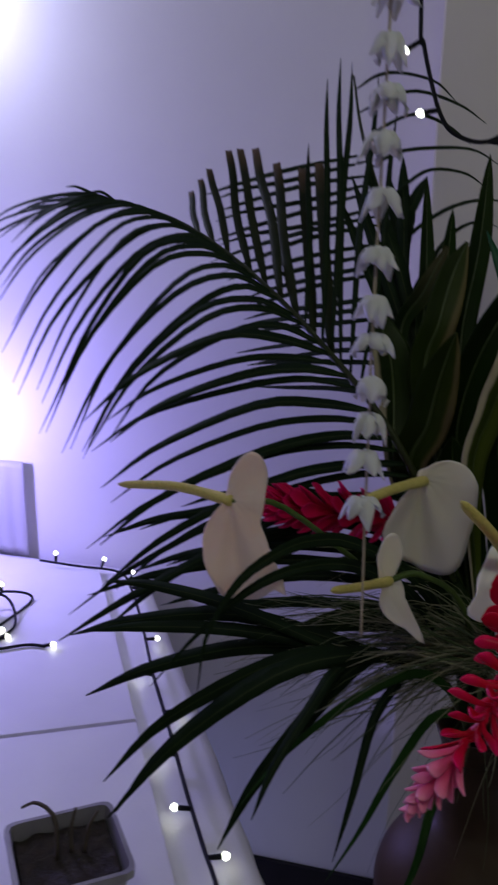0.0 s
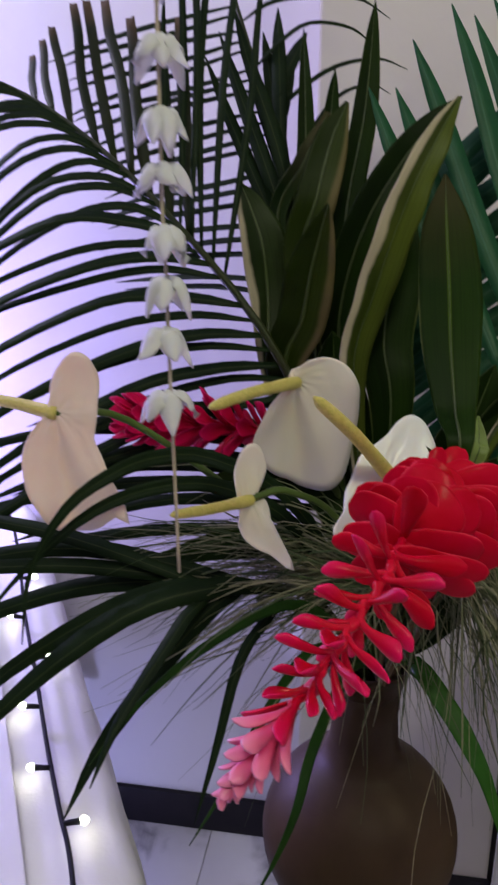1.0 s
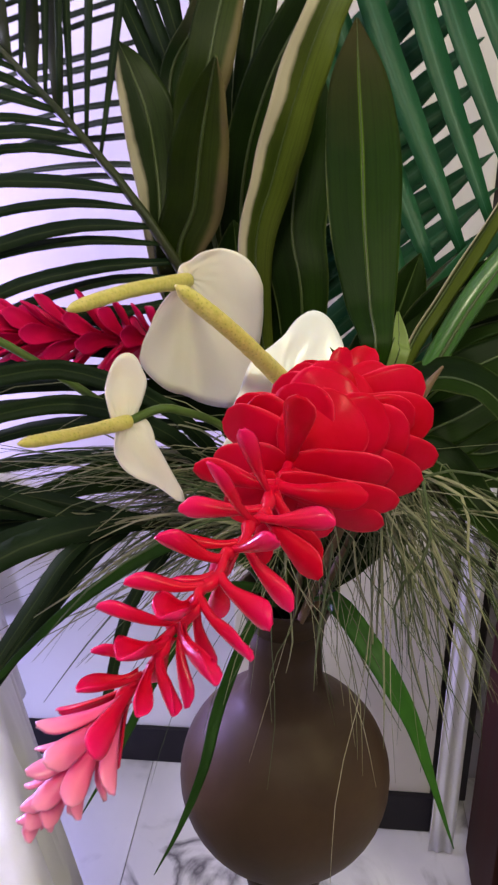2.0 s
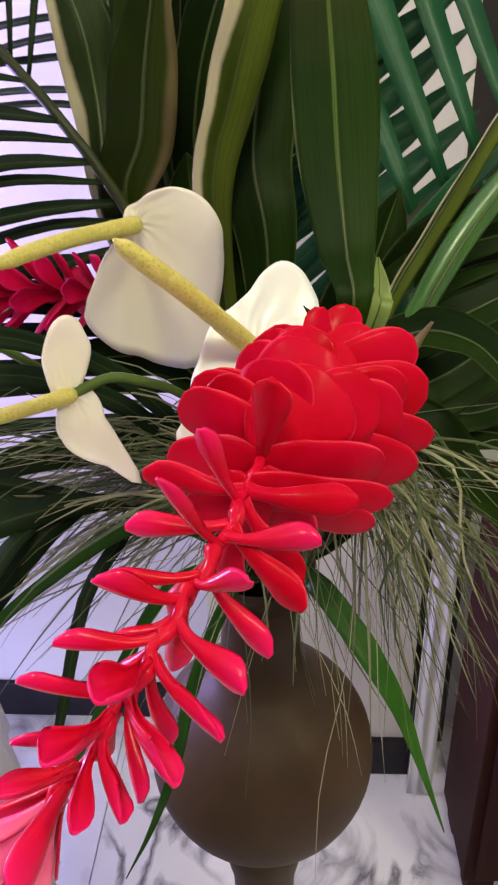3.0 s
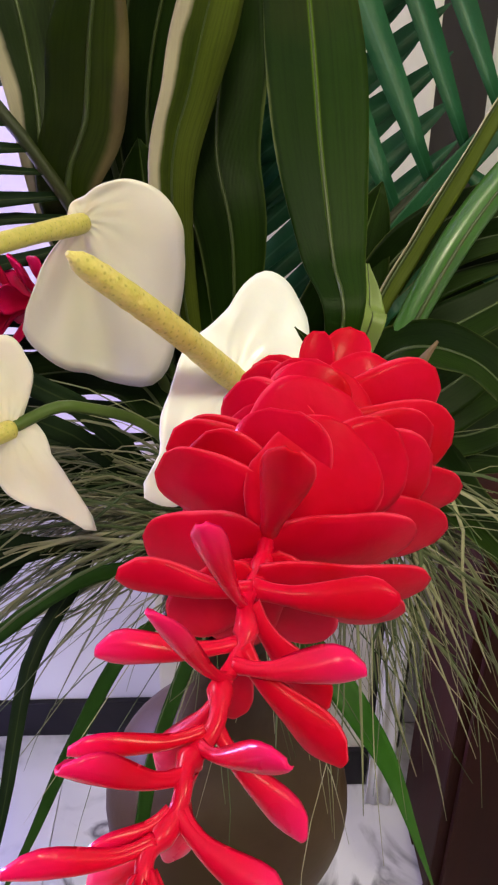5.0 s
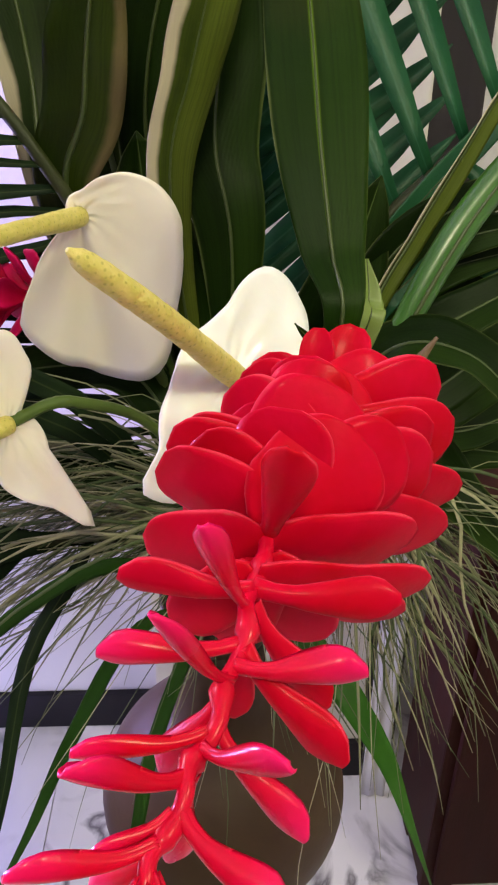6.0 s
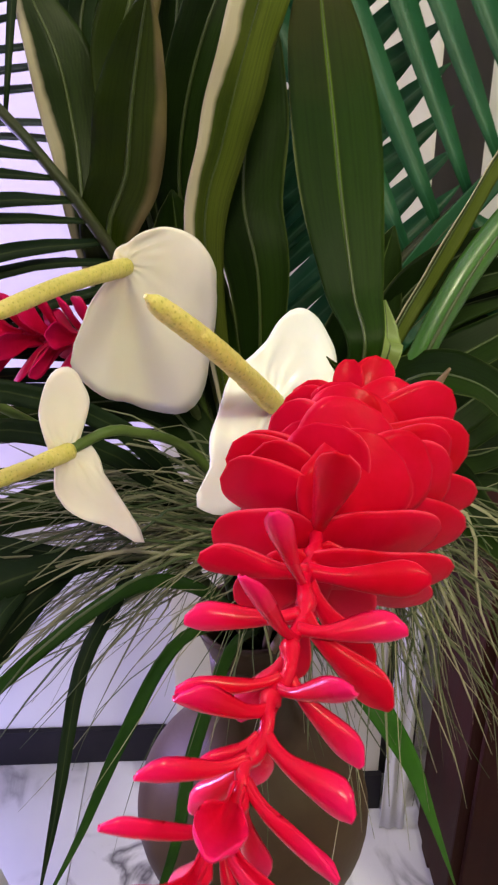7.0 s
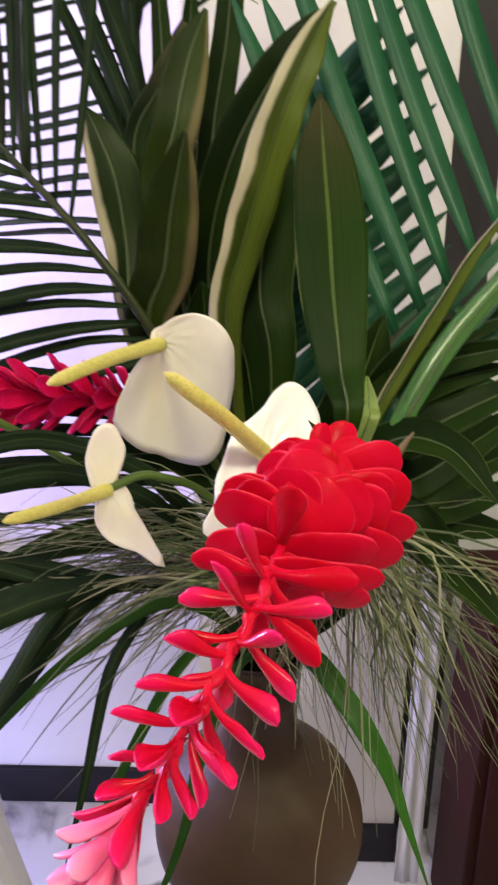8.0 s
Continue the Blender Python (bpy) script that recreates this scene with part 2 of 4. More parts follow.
dotted(SPADIX)
SHEER = surface("sheer_white_cloth", (0.80, 0.79, 0.80), (0.74, 0.73, 0.75), 9, 0.6, 0.1, 260, trans=0.55)
PETAL = surface("white_petal", (0.85, 0.85, 0.82), (0.78, 0.78, 0.74), 60, 0.5, 0.2, 300, sss=0.3, trans=0.2)
STRING = surface("pale_string", (0.55, 0.48, 0.33), (0.42, 0.36, 0.24), 60, 0.8, 0.3, 600)
CABLE = surface("black_cable", (0.010, 0.010, 0.013), (0.02, 0.02, 0.024), 60, 0.7, 0.05, spec=0.1)
SOIL = surface("potting_soil", (0.012, 0.009, 0.007), (0.05, 0.035, 0.025), 90, 0.9, 1.0, 400)
POT = surface("grey_white_pot", (0.27, 0.26, 0.28), (0.20, 0.19, 0.21), 30, 0.4, 0.1)
TWIG = surface("dry_twig", (0.05, 0.04, 0.03), (0.09, 0.07, 0.05), 60, 0.8, 0.3)
AMBER = surface("amber_jar", (0.35, 0.14, 0.05), (0.45, 0.2, 0.08), 20, 0.2, 0.05, coat=0.4)
DRY = surface("dry_brown_stem", (0.10, 0.06, 0.03), (0.18, 0.11, 0.05), 60, 0.7, 0.3, 300)
BULB = glow("lit_bulb", (1.0, 0.93, 0.82), 90)


# ---- mesh helpers ----
def finish(bm, name, material, smooth=True):
    bmesh.ops.recalc_face_normals(bm, faces=bm.faces)
    me = bpy.data.meshes.new(name)
    bm.to_mesh(me)
    bm.free()
    me.materials.append(material)
    if smooth:
        me.shade_smooth()
    return me


def part(name, bm, material, parent, label="", smooth=True):
    ob = new(name, finish(bm, name, material, smooth))
    ob.parent = parent
    if label:
        ob["label"] = label
    return ob


def thing(name, at, label, category, group="", kind=""):
    ob = new(name)
    ob.empty_display_size = 0.02
    ob.matrix_world = Matrix.Translation(at)
    return tagged(ob, label, category, group, kind)


def solid(name, bm, material, label, category, kind="", smooth=True, group=""):
    return tagged(new(name, finish(bm, name, material, smooth)), label, category, group, kind)


def spline(pts, n):
    """n + 1 points on a smooth curve through pts."""
    p = [Vector(q) for q in pts]
    p = [p[0] * 2 - p[1]] + p + [p[-1] * 2 - p[-2]]
    out = []
    for i in range(n + 1):
        f = i / n * (len(p) - 3)
        k = min(int(f), len(p) - 4)
        u = f - k
        a, b, c, d = p[k:k + 4]
        out.append(0.5 * (2 * b + (c - a) * u + (2 * a - 5 * b + 4 * c - d) * u * u + (3 * b - a - 3 * c + d) * u ** 3))
    return out


def value(v, s):
    """A number, or a list of numbers spread evenly over 0..1, at s."""
    if isinstance(v, (int, float)):
        return v
    f = s * (len(v) - 1)
    k = min(int(f), len(v) - 2)
    return v[k] + (v[k + 1] - v[k]) * (f - k)


def tangents(c):
    return [(c[min(i + 1, len(c) - 1)] - c[max(i - 1, 0)]).normalized() for i in range(len(c))]


def tube(bm, pts, radius, n=12, sides=8, origin=(0, 0, 0)):
    c = spline(pts, n)
    t = tangents(c)
    up = Vector((0.3, 0.5, 0.8)) if abs(t[0].dot(Vector((0.3, 0.5, 0.8)))) < 0.9 else Vector((1, 0, 0))
    rings = []
    for i, q in enumerate(c):
        x = t[i].cross(up).normalized()
        y = x.cross(t[i])
        up = y
        r = value(radius, i / n)
        rings.append([bm.verts.new(q - Vector(origin) + r * (x * math.cos(a) + y * math.sin(a))) for a in (2 * math.pi * k / sides for k in range(sides))])
    for a, b in zip(rings, rings[1:]):
        for k in range(sides):
            bm.faces.new((a[k], a[(k + 1) % sides], b[(k + 1) % sides], b[k]))
    bm.faces.new(rings[0][::-1])
    bm.faces.new(rings[-1])
    return bm


def sheet(bm, rows, thick):
    """A cloth of the given thickness through a grid of places."""
    def normal(i, k):
        a = rows[min(i + 1, len(rows) - 1)][k] - rows[max(i - 1, 0)][k]
        c = rows[i][min(k + 1, len(rows[0]) - 1)] - rows[i][max(k - 1, 0)]
        return a.cross(c).normalized()

    top = [[bm.verts.new(p) for p in row] for row in rows]
    low = [[bm.verts.new(p - normal(i, k) * thick) for k, p in enumerate(row)] for i, row in enumerate(rows)]
    n, m = len(rows) - 1, len(rows[0]) - 1
    for i in range(n):
        for k in range(m):
            bm.faces.new((top[i][k], top[i + 1][k], top[i + 1][k + 1], top[i][k + 1]))
            bm.faces.new((low[i][k], low[i][k + 1], low[i + 1][k + 1], low[i + 1][k]))
        for k in (0, m):
            q = (top[i][k], low[i][k], low[i + 1][k], top[i + 1][k])
            bm.faces.new(q if k == 0 else q[::-1])
    for k in range(m):
        for i in (0, n):
            q = (top[i][k], top[i][k + 1], low[i][k + 1], low[i][k])
            bm.faces.new(q if i == 0 else q[::-1])
    return bm


def ribbon(bm, pts, width, face, fold=0.2, curl=0.0, thick=0.0006, n=12, m=2, wave=0.0, waves=6.0, twist=0.0, origin=(0, 0, 0), arc=0.0):
    """A leaf along pts: half width by place, its front towards face; fold lifts the halves, curl rolls the edges, wave ripples them."""
    c = spline(pts, n)
    t = tangents(c)
    uv = bm.loops.layers.uv.verify()
    face = Vector(face)
    front, back = [], []
    for i, q in enumerate(c):
        s = i / n
        f = face
        side = t[i].cross(f)
        side = side.normalized() if side.length > 1e-4 else Vector((1, 0, 0))
        nrm = side.cross(t[i]).normalized()
        if twist:
            side = Matrix.Rotation(twist * s, 3, t[i]) @ side
            nrm = side.cross(t[i]).normalized()
        w = value(width, s)
        fo, cu = value(fold, s), value(curl, s)
        row, low = [], []
        for j in range(m + 1):
            a = 2 * j / m - 1
            rip = wave * w * a * a * math.sin(waves * 2 * math.pi * s + 1.7 * (a > 0))
            ang = cu * abs(a)
            across, lift = w * a * math.cos(ang), w * abs(a) * fo + w * abs(a) * math.sin(ang) + rip
            if arc:
                bend = value(arc, s)
                across, lift = w / bend * math.sin(bend * a), w / bend * (1 - math.cos(bend * a)) + rip
            p = q - Vector(origin) + side * across + nrm * lift
            row.append(bm.verts.new(p + nrm * thick * 0.5))
            low.append(bm.verts.new(p - nrm * thick * 0.5))
        front.append(row)
        back.append(low)

    def quad(vs, st):
        f = bm.faces.new(vs)
        for loop, k in zip(f.loops, st):
            loop[uv].uv = k

    for i in range(n):
        for j in range(m):
            k = [(j / m, i / n), ((j + 1) / m, i / n), ((j + 1) / m, (i + 1) / n), (j / m, (i + 1) / n)]
            quad((front[i][j], front[i][j + 1], front[i + 1][j + 1], front[i + 1][j]), k)
            quad((back[i][j + 1], back[i][j], back[i + 1][j], back[i + 1][j + 1]), [k[1], k[0], k[3], k[2]])
        quad((front[i][0], front[i + 1][0], back[i + 1][0], back[i][0]), [(0, i / n), (0, (i + 1) / n), (0, (i + 1) / n), (0, i / n)])
        quad((front[i + 1][m], front[i][m], back[i][m], back[i + 1][m]), [(1, (i + 1) / n), (1, i / n), (1, i / n), (1, (i + 1) / n)])
    for i, flip in ((0, 1), (n, -1)):
        for j in range(m):
            quad((front[i][j], back[i][j], back[i][j + 1], front[i][j + 1])[::flip], [(0.5, i / n)] * 4)
    return bm


def lathe(bm, profile, sides=48, centre=(0, 0)):
    rings = [[bm.verts.new((centre[0] + r * math.cos(2 * math.pi * k / sides), centre[1] + r * math.sin(2 * math.pi * k / sides), z)) for k in range(sides)] for r, z in profile]
    for a, b in zip(rings, rings[1:]):
        for k in range(sides):
            bm.faces.new((a[k], a[(k + 1) % sides], b[(k + 1) % sides], b[k]))
    bm.faces.new(rings[0][::-1])
    bm.faces.new(rings[-1])
    return bm


def box(bm, lo, hi, m=Matrix(), bevel=0.0):
    r = bmesh.ops.create_cube(bm, size=1)
    centre, size = (Vector(lo) + Vector(hi)) / 2, Vector(hi) - Vector(lo)
    for v in r["verts"]:
        v.co = m @ (centre + Vector((v.co.x * size.x, v.co.y * size.y, v.co.z * size.z)))
    if bevel:
        bmesh.ops.bevel(bm, geom=list({e for v in r["verts"] for e in v.link_edges}), offset=bevel, segments=2, affect="EDGES", profile=0.7)
    return bm


# ---- the room ----
WALL = pose(0, 0.70, 0, 0, 0, -10.2)  # along the back wall, y into it


def slab(name, lo, hi, material, label, m=WALL, bevel=0.0):
    return solid(name, box(bmesh.new(), lo, hi, m, bevel), material, label, name.split("_")[0], "structure", smooth=False)


wall_north = slab("wall_north", (-2.6, 0.0, 0), (2.6, 0.12, 2.7), PAINT_COOL, "white painted back wall lit by violet lamps")
pillar = slab("wall_pillar", (0.122, -0.124, 0), (0.466, -0.001, 2.7), PAINT, "cream painted wall pillar standing out of the back wall", bevel=0.004)
slab("wall_west", (-2.72, -4.2, 0), (-2.6, 0.12, 2.7), PAINT, "cream painted side wall")
slab("wall_east", (2.6, -4.2, 0), (2.72, 0.12, 2.7), PAINT, "cream painted side wall")
slab("wall_south", (-2.72, -4.32, 0), (2.72, -4.2, 2.7), PAINT, "cream painted wall behind")
slab("ceiling", (-2.72, -4.32, 2.7), (2.72, 0.12, 2.8), CEILING, "white painted flat ceiling")
slab("baseboard_recess", (-2.6, -0.012, 0.001), (0.121, -0.001, 0.083), BLACK_TILE, "black glossy tile baseboard along the back wall", bevel=0.002)
slab("baseboard_pillar", (0.112, -0.136, 0.001), (0.470, -0.1245, 0.083), BLACK_TILE, "black glossy tile baseboard round the pillar", bevel=0.002)
slab("baseboard_return", (0.110, -0.1235, 0.001), (0.1215, -0.013, 0.083), BLACK_TILE, "black glossy tile baseboard round the pillar", bevel=0.002)
floor = slab("floor", (-2.72, -4.32, -0.1), (2.72, 0.12, -0.004), surface("tile_grout", (0.6, 0.58, 0.57), (0.5, 0.49, 0.48), 30, 0.8), "white marble tile floor with grey veins")

# dark door post and light wall beyond the pillar
slab("door_post", (0.474, -0.06, 0), (0.545, -0.001, 2.15), BLACK_WOOD, "dark wooden door post beside the pillar", bevel=0.004)

# ---- table with white cloth ----
EDGE = pose(-0.125, 0.0, 0, 0, 0, 19.4)  # along the table's right edge: y runs back along it, x out of the table


def back(x):
    """Where the table meets the wall, in the edge's frame."""
    return 0.79 - 0.568 * x


def table():
    top = thing("side_table", (-0.5, 0.3, 0), "side table under a glossy white cloth beside the flowers", "table")
    m = Matrix.Translation((0.5, -0.3, 0)) @ EDGE
    bm = bmesh.new()
    ring = [(-0.80, -0.38), (-0.012, -0.38), (-0.012, back(-0.012)), (-0.80, back(-0.80))]
    lo, hi = ([bm.verts.new(m @ Vector((x, y, z))) for x, y in ring] for z in (0.670, 0.692))
    bm.faces.new(lo[::-1]), bm.faces.new(hi)
    for k in range(4):
        bm.faces.new((lo[k], lo[(k + 1) % 4], hi[(k + 1) % 4], hi[k]))
    part("tabletop", bm, CLOTH, top, smooth=False)
    for x, y in ((-0.76, -0.34), (-0.06, -0.34), (-0.06, 0.74), (-0.76, 1.1)):
        part("leg", box(bmesh.new(), (x - 0.02, y - 0.02, 0), (x + 0.02, y + 0.02, 0.669), m, 0.003), DARK_WOOD, top, smooth=False)
    return top


table()


def cloth():
    """A cloth over the table: flat top, rounded edge and a rippled drop at the right."""
    bm = bmesh.new()
    prof = [(-0.80, 0.700), (-0.6, 0.7), (-0.45, 0.7005), (-0.40, 0.701), (-0.25, 0.700), (-0.10, 0.7005), (-0.04, 0.700), (-0.015, 0.699), (-0.003, 0.694), (0.004, 0.682), (0.008, 0.66), (0.014, 0.60), (0.020, 0.50), (0.026, 0.40), (0.03, 0.30)]
    rows = []
    for i in range(101):
        row = []
        for x, z in prof:
            y = -0.38 + (back(x) + 0.38) * i / 100
            drop = max(0.0, 0.69 - z)
            rip = drop * 0.09 * math.sin(y * 46 + 1.2 * math.sin(y * 17)) + drop * 0.03 * math.sin(y * 113)
            row.append(EDGE @ Vector((x + rip, y, z + 0.0012 * noise.noise((x * 9, y * 9, 0)))))
        rows.append(row)
    sheet(bm, rows[::-1], 0.002)
    return solid("table_cloth", bm, CLOTH, "glossy white cloth draped over the side table", "tablecloth")


cloth()
for near, far in ((-0.36, 0.235), (0.243, 0.80)):
    solid("white_board", box(bmesh.new(), (-0.62, near, 0.7035), (-0.09, far, 0.7115), EDGE, 0.0015), CLOTH, "thin glossy white board lying on the clothed table", "board", smooth=False, group="white boards")


# ---- vase ----
VASE = (0.115, 0.05)


def vase():
    ball = [(0.1 * math.cos(a), 0.617 + 0.098 * math.sin(a)) for a in (radians(d) for d in range(-70, 66, 6))]
    prof = [(0.0, 0.0), (0.075, 0.0), (0.078, 0.006), (0.07, 0.018), (0.045, 0.035), (0.033, 0.07), (0.029, 0.2), (0.028, 0.36), (0.031, 0.44), (0.038, 0.475), (0.039, 0.49), (0.034, 0.508), (0.032, 0.518)]
    prof += ball + [(0.039, 0.712), (0.034, 0.73), (0.032, 0.76), (0.034, 0.79), (0.043, 0.815), (0.045, 0.82), (0.041, 0.82), (0.03, 0.79), (0.027, 0.74), (0.0, 0.73)]
    v = thing("vase", (*VASE, 0), "brown glazed clay vase with round belly on a stem", "vase")
    cut, lip = 12, len(prof) - 7
    part("foot", lathe(bmesh.new(), prof[:cut + 1]), CLAY, v)
    part("belly", lathe(bmesh.new(), [(0.0, prof[cut][1] + 0.0005)] + prof[cut + 1:lip + 1]), CLAY, v)
    part("rim", lathe(bmesh.new(), prof[lip:]), CLAY, v)
    return v


vase()
MOUTH = Vector((0.125, 0.05, 0.80))


# ---- palm fronds ----
def leaflet_widths(w):
    return [0.35 * w, 0.8 * w, w, w, 0.92 * w, 0.75 * w, 0.45 * w, 0.06 * w]


def frond(name, rachis, radius, leaflets, label, material, rib_material=RACHIS):
    """leaflets: rows of (start along the rib, tip, arch, half width, cut)."""
    f = thing(name, rachis[0], label, "palm frond", "palm fronds")
    part("rachis", tube(bmesh.new(), rachis, radius, 24, 8, rachis[0]), rib_material, f, "olive-green central rib")
    line = spline(rachis, 60)
    rnd = random.Random(len(leaflets))
    for s, tip, arch, w, cut in leaflets:
        a = line[min(60, int(s * 60))]
        b = Vector(tip)
        mid = a.lerp(b, 0.45) + Vector((0, 0, arch * (b - a).length)) + Vector((rnd.uniform(-1, 1), rnd.uniform(-1, 1), rnd.uniform(-1, 1))) * 0.006
        far = a.lerp(b, 0.78) + Vector((0, 0, 0.72 * arch * (b - a).length))
        widths = leaflet_widths(w) if not cut else [0.5 * w, w, w, w, w, w, 0.95 * w, 0.8 * w]
        mat = PALM_DRY if cut else material
        early = a.lerp(b, 0.2) + Vector((0, 0, 0.66 * arch * (b - a).length))
        part("leaflet", ribbon(bmesh.new(), [a, early, mid, far, b] if arch > 0.1 else [a, mid, far, b], widths, (rnd.uniform(-0.3, 0.3), -0.8, 0.6), 0.25, 0.0, 0.0005, 14, 2, origin=rachis[0]), mat, f)
    return f


def between(tips, u):
    return spline(tips, 40)[min(40, int(u * 40))]


RA = [(0.11, 0.065, 0.80), (0.075, 0.125, 0.99), (0.014, 0.122, 1.12), (-0.075, 0.19, 1.22), (-0.161, 0.27, 1.294), (-0.249, 0.33, 1.35), (-0.33, 0.37, 1.378), (-0.40, 0.39, 1.385)]
LOW = [(-0.332, 0.20, 1.085), (-0.38, 0.22, 1.06), (-0.42, 0.25, 1.09), (-0.45, 0.27, 1.13), (-0.493, 0.30, 1.212), (-0.50, 0.34, 1.29), (-0.52, 0.40, 1.365)]
rows = []
for s, tip, arch in ((0.19, (-0.347, 0.06, 0.887), 0.08), (0.22, (-0.297, 0.08, 0.897), 0.10), (0.25, (-0.304, 0.09, 0.942), 0.11), (0.29, (-0.312, 0.11, 0.983), 0.12), (0.33, (-0.315, 0.13, 1.045), 0.13), (0.37, (-0.311, 0.16, 1.093), 0.13), (0.41, (-0.345, 0.17, 1.115), 0.17)):
    rows.append((s, Vector(tip), arch, 0.0064, False))
for i in range(6):
    a, c = rows[i], rows[i + 1]
    rows.append(((a[0] + c[0]) / 2, a[1].lerp(c[1], 0.5) + Vector((-0.025 + 0.03 * (i % 2), 0.03, 0.008)), 0.12, 0.0046, False))
for i in range(22):
    u = i / 21
    tip = between(LOW, u) + Vector((random.uniform(-0.03, 0.02), 0, random.uniform(-0.012, 0.012)))
    rows.append((0.43 + 0.51 * u, tip, value([0.24, 0.28, 0.28, 0.24, 0.18, 0.12], u), 0.0050 - 0.0018 * u, False))
for i, tip in enumerate([(-0.093, 0.37, 1.46), (-0.072, 0.37, 1.54), (-0.056, 0.37, 1.565), (-0.041, 0.37, 1.56), (-0.006, 0.37, 1.545), (0.02, 0.37, 1.50)]):
    rows.append((0.45 - 0.02 * i, Vector(tip), 0.0, 0.0040, False))
for i, tip in enumerate([(-0.257, 0.43, 1.402), (-0.244, 0.43, 1.419), (-0.232, 0.43, 1.433), (-0.205, 0.43, 1.458), (-0.188, 0.42, 1.459), (-0.166, 0.42, 1.460), (-0.136, 0.41, 1.440), (-0.101, 0.40, 1.432), (-0.078, 0.40, 1.439)]):
    rows.append((0.69 - 0.036 * i, Vector(tip), 0.0, 0.0046 + 0.0003 * i, True))
for i in range(9):
    rows.append((0.9 + 0.011 * i, Vector((-0.40 - 0.022 * i, 0.37 + 0.006 * i, 1.39 - 0.010 * i + 0.02 * (i % 2))), 0.08, 0.0025, False))
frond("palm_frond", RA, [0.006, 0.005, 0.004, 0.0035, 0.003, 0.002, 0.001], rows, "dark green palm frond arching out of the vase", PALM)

RB = [(0.125, 0.07, 0.80), (0.10, 0.16, 1.0), (0.055, 0.28, 1.2), (0.015, 0.36, 1.36), (-0.02, 0.42, 1.48), (-0.035, 0.44, 1.56)]
rows = []
for i in range(20):
    u = i / 19
    rows.append((0.34 + 0.42 * u, Vector((-0.15 - 0.10 * u, 0.42 + 0.04 * u, 1.12 + 0.28 * u)) + Vector((random.uniform(-0.02, 0.02), 0, random.uniform(-0.01, 0.01))), 0.02, 0.0042, False))
for i in range(7):
    u = i / 6
    rows.append((0.48 + 0.48 * u, Vector((0.17 - 0.07 * u + 0.03 * (i % 2), 0.40, 1.36 + 0.16 * u)), 0.22 - 0.05 * (i % 2), 0.0032, False))
for i in range(8):
    rows.append((0.26 + 0.045 * i, Vector((-0.05 + 0.017 * i, 0.40, 1.40 + 0.025 * (i % 3))), 0.0, 0.0088, False))
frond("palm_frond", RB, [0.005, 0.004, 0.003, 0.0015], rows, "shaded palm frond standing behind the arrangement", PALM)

RC = [(0.115, 0.04, 0.80), (0.06, 0.01, 0.90), (0.0, -0.01, 0.925), (-0.06, -0.03, 0.92)]
CT = [((-0.306, 0.02, 0.846), 0.10, 0.010), ((-0.330, 0.05, 0.90), 0.09, 0.009), ((-0.275, -0.03, 0.780), 0.16, 0.010), ((-0.258, -0.06, 0.765), 0.17, 0.009), ((-0.253, -0.10, 0.793), 0.17, 0.011),
      ((-0.150, -0.10, 0.768), 0.14, 0.010), ((-0.117, -0.15, 0.840), 0.13, 0.007), ((-0.045, -0.12, 0.780), 0.12, 0.0055), ((-0.30, 0.0, 0.93), 0.05, 0.008), ((-0.29, 0.05, 0.965), 0.06, 0.008)]
frond("palm_frond", RC, [0.005, 0.004, 0.003, 0.002], [(0.45 + 0.5 * ((i * 3) % 10) / 10, t, a, w * 0.85, False) for i, (t, a, w) in enumerate(CT)], "low fan-like palm frond spreading over the table", PALM)

RF = [(0.115, 0.06, 0.80), (0.10, 0.10, 0.92), (0.07, 0.12, 0.985), (0.03, 0.13, 1.02)]
rows = []
for i in range(8):
    u = i / 7
    rows.append((0.38 + 0.6 * u, Vector((-0.30 + 0.05 * math.sin(2.1 * i) + 0.03 * u, 0.14 + 0.03 * (i % 2), 0.865 + 0.15 * u)), 0.06 + 0.05 * u, 0.0062, False))
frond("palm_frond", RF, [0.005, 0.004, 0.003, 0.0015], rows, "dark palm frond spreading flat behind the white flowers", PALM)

RD = [(0.13, 0.06, 0.80), (0.165, 0.08, 0.96), (0.221, 0.10, 1.055), (0.309, 0.11, 1.131), (0.400, 0.135, 1.225), (0.490, 0.15, 1.320)]
rows = []
line_d = spline(RD, 60)
for i in range(12):
    u = i / 11
    k = 0.41 + 0.56 * u
    tip = line_d[int(60 * k)] + Vector((-0.105 + 0.03 * u + 0.006 * math.sin(2.3 * i), 0.12, 0.29 - 0.02 * math.sin(1.7 * i)))
    rows.append((k, tip, 0.0, 0.0112 - 0.0012 * u, False))
for i in range(7):
    u = i / 6
    rows.append((0.35 + 0.6 * u, Vector((0.36 + 0.14 * u, 0.06, 0.98 + 0.07 * u)), 0.05, 0.009, False))
frond("palm_frond", RD, [0.006, 0.005, 0.004, 0.003], rows, "fresh green palm frond leaning out of the vase", PALM_GREEN)


RE = [(0.13, 0.07, 0.80), (0.14, 0.16, 0.95), (0.145, 0.21, 1.10), (0.15, 0.24, 1.24)]
rows = []
for i in range(16):
    u = i / 15
    rows.append((0.38 + 0.60 * u, Vector((0.345 - 0.05 * u - 0.02 * (i % 2), 0.24, 1.10 + 0.24 * u)), 0.0, 0.0105, False))
frond("palm_frond", RE, [0.005, 0.004, 0.003, 0.0015], rows, "green palm frond standing behind the broad leaves", PALM_GREEN)


# ---- broad leaves ----
RIB = surface("leaf_midrib", (0.030, 0.050, 0.008), (0.050, 0.075, 0.014), 30, 0.45)


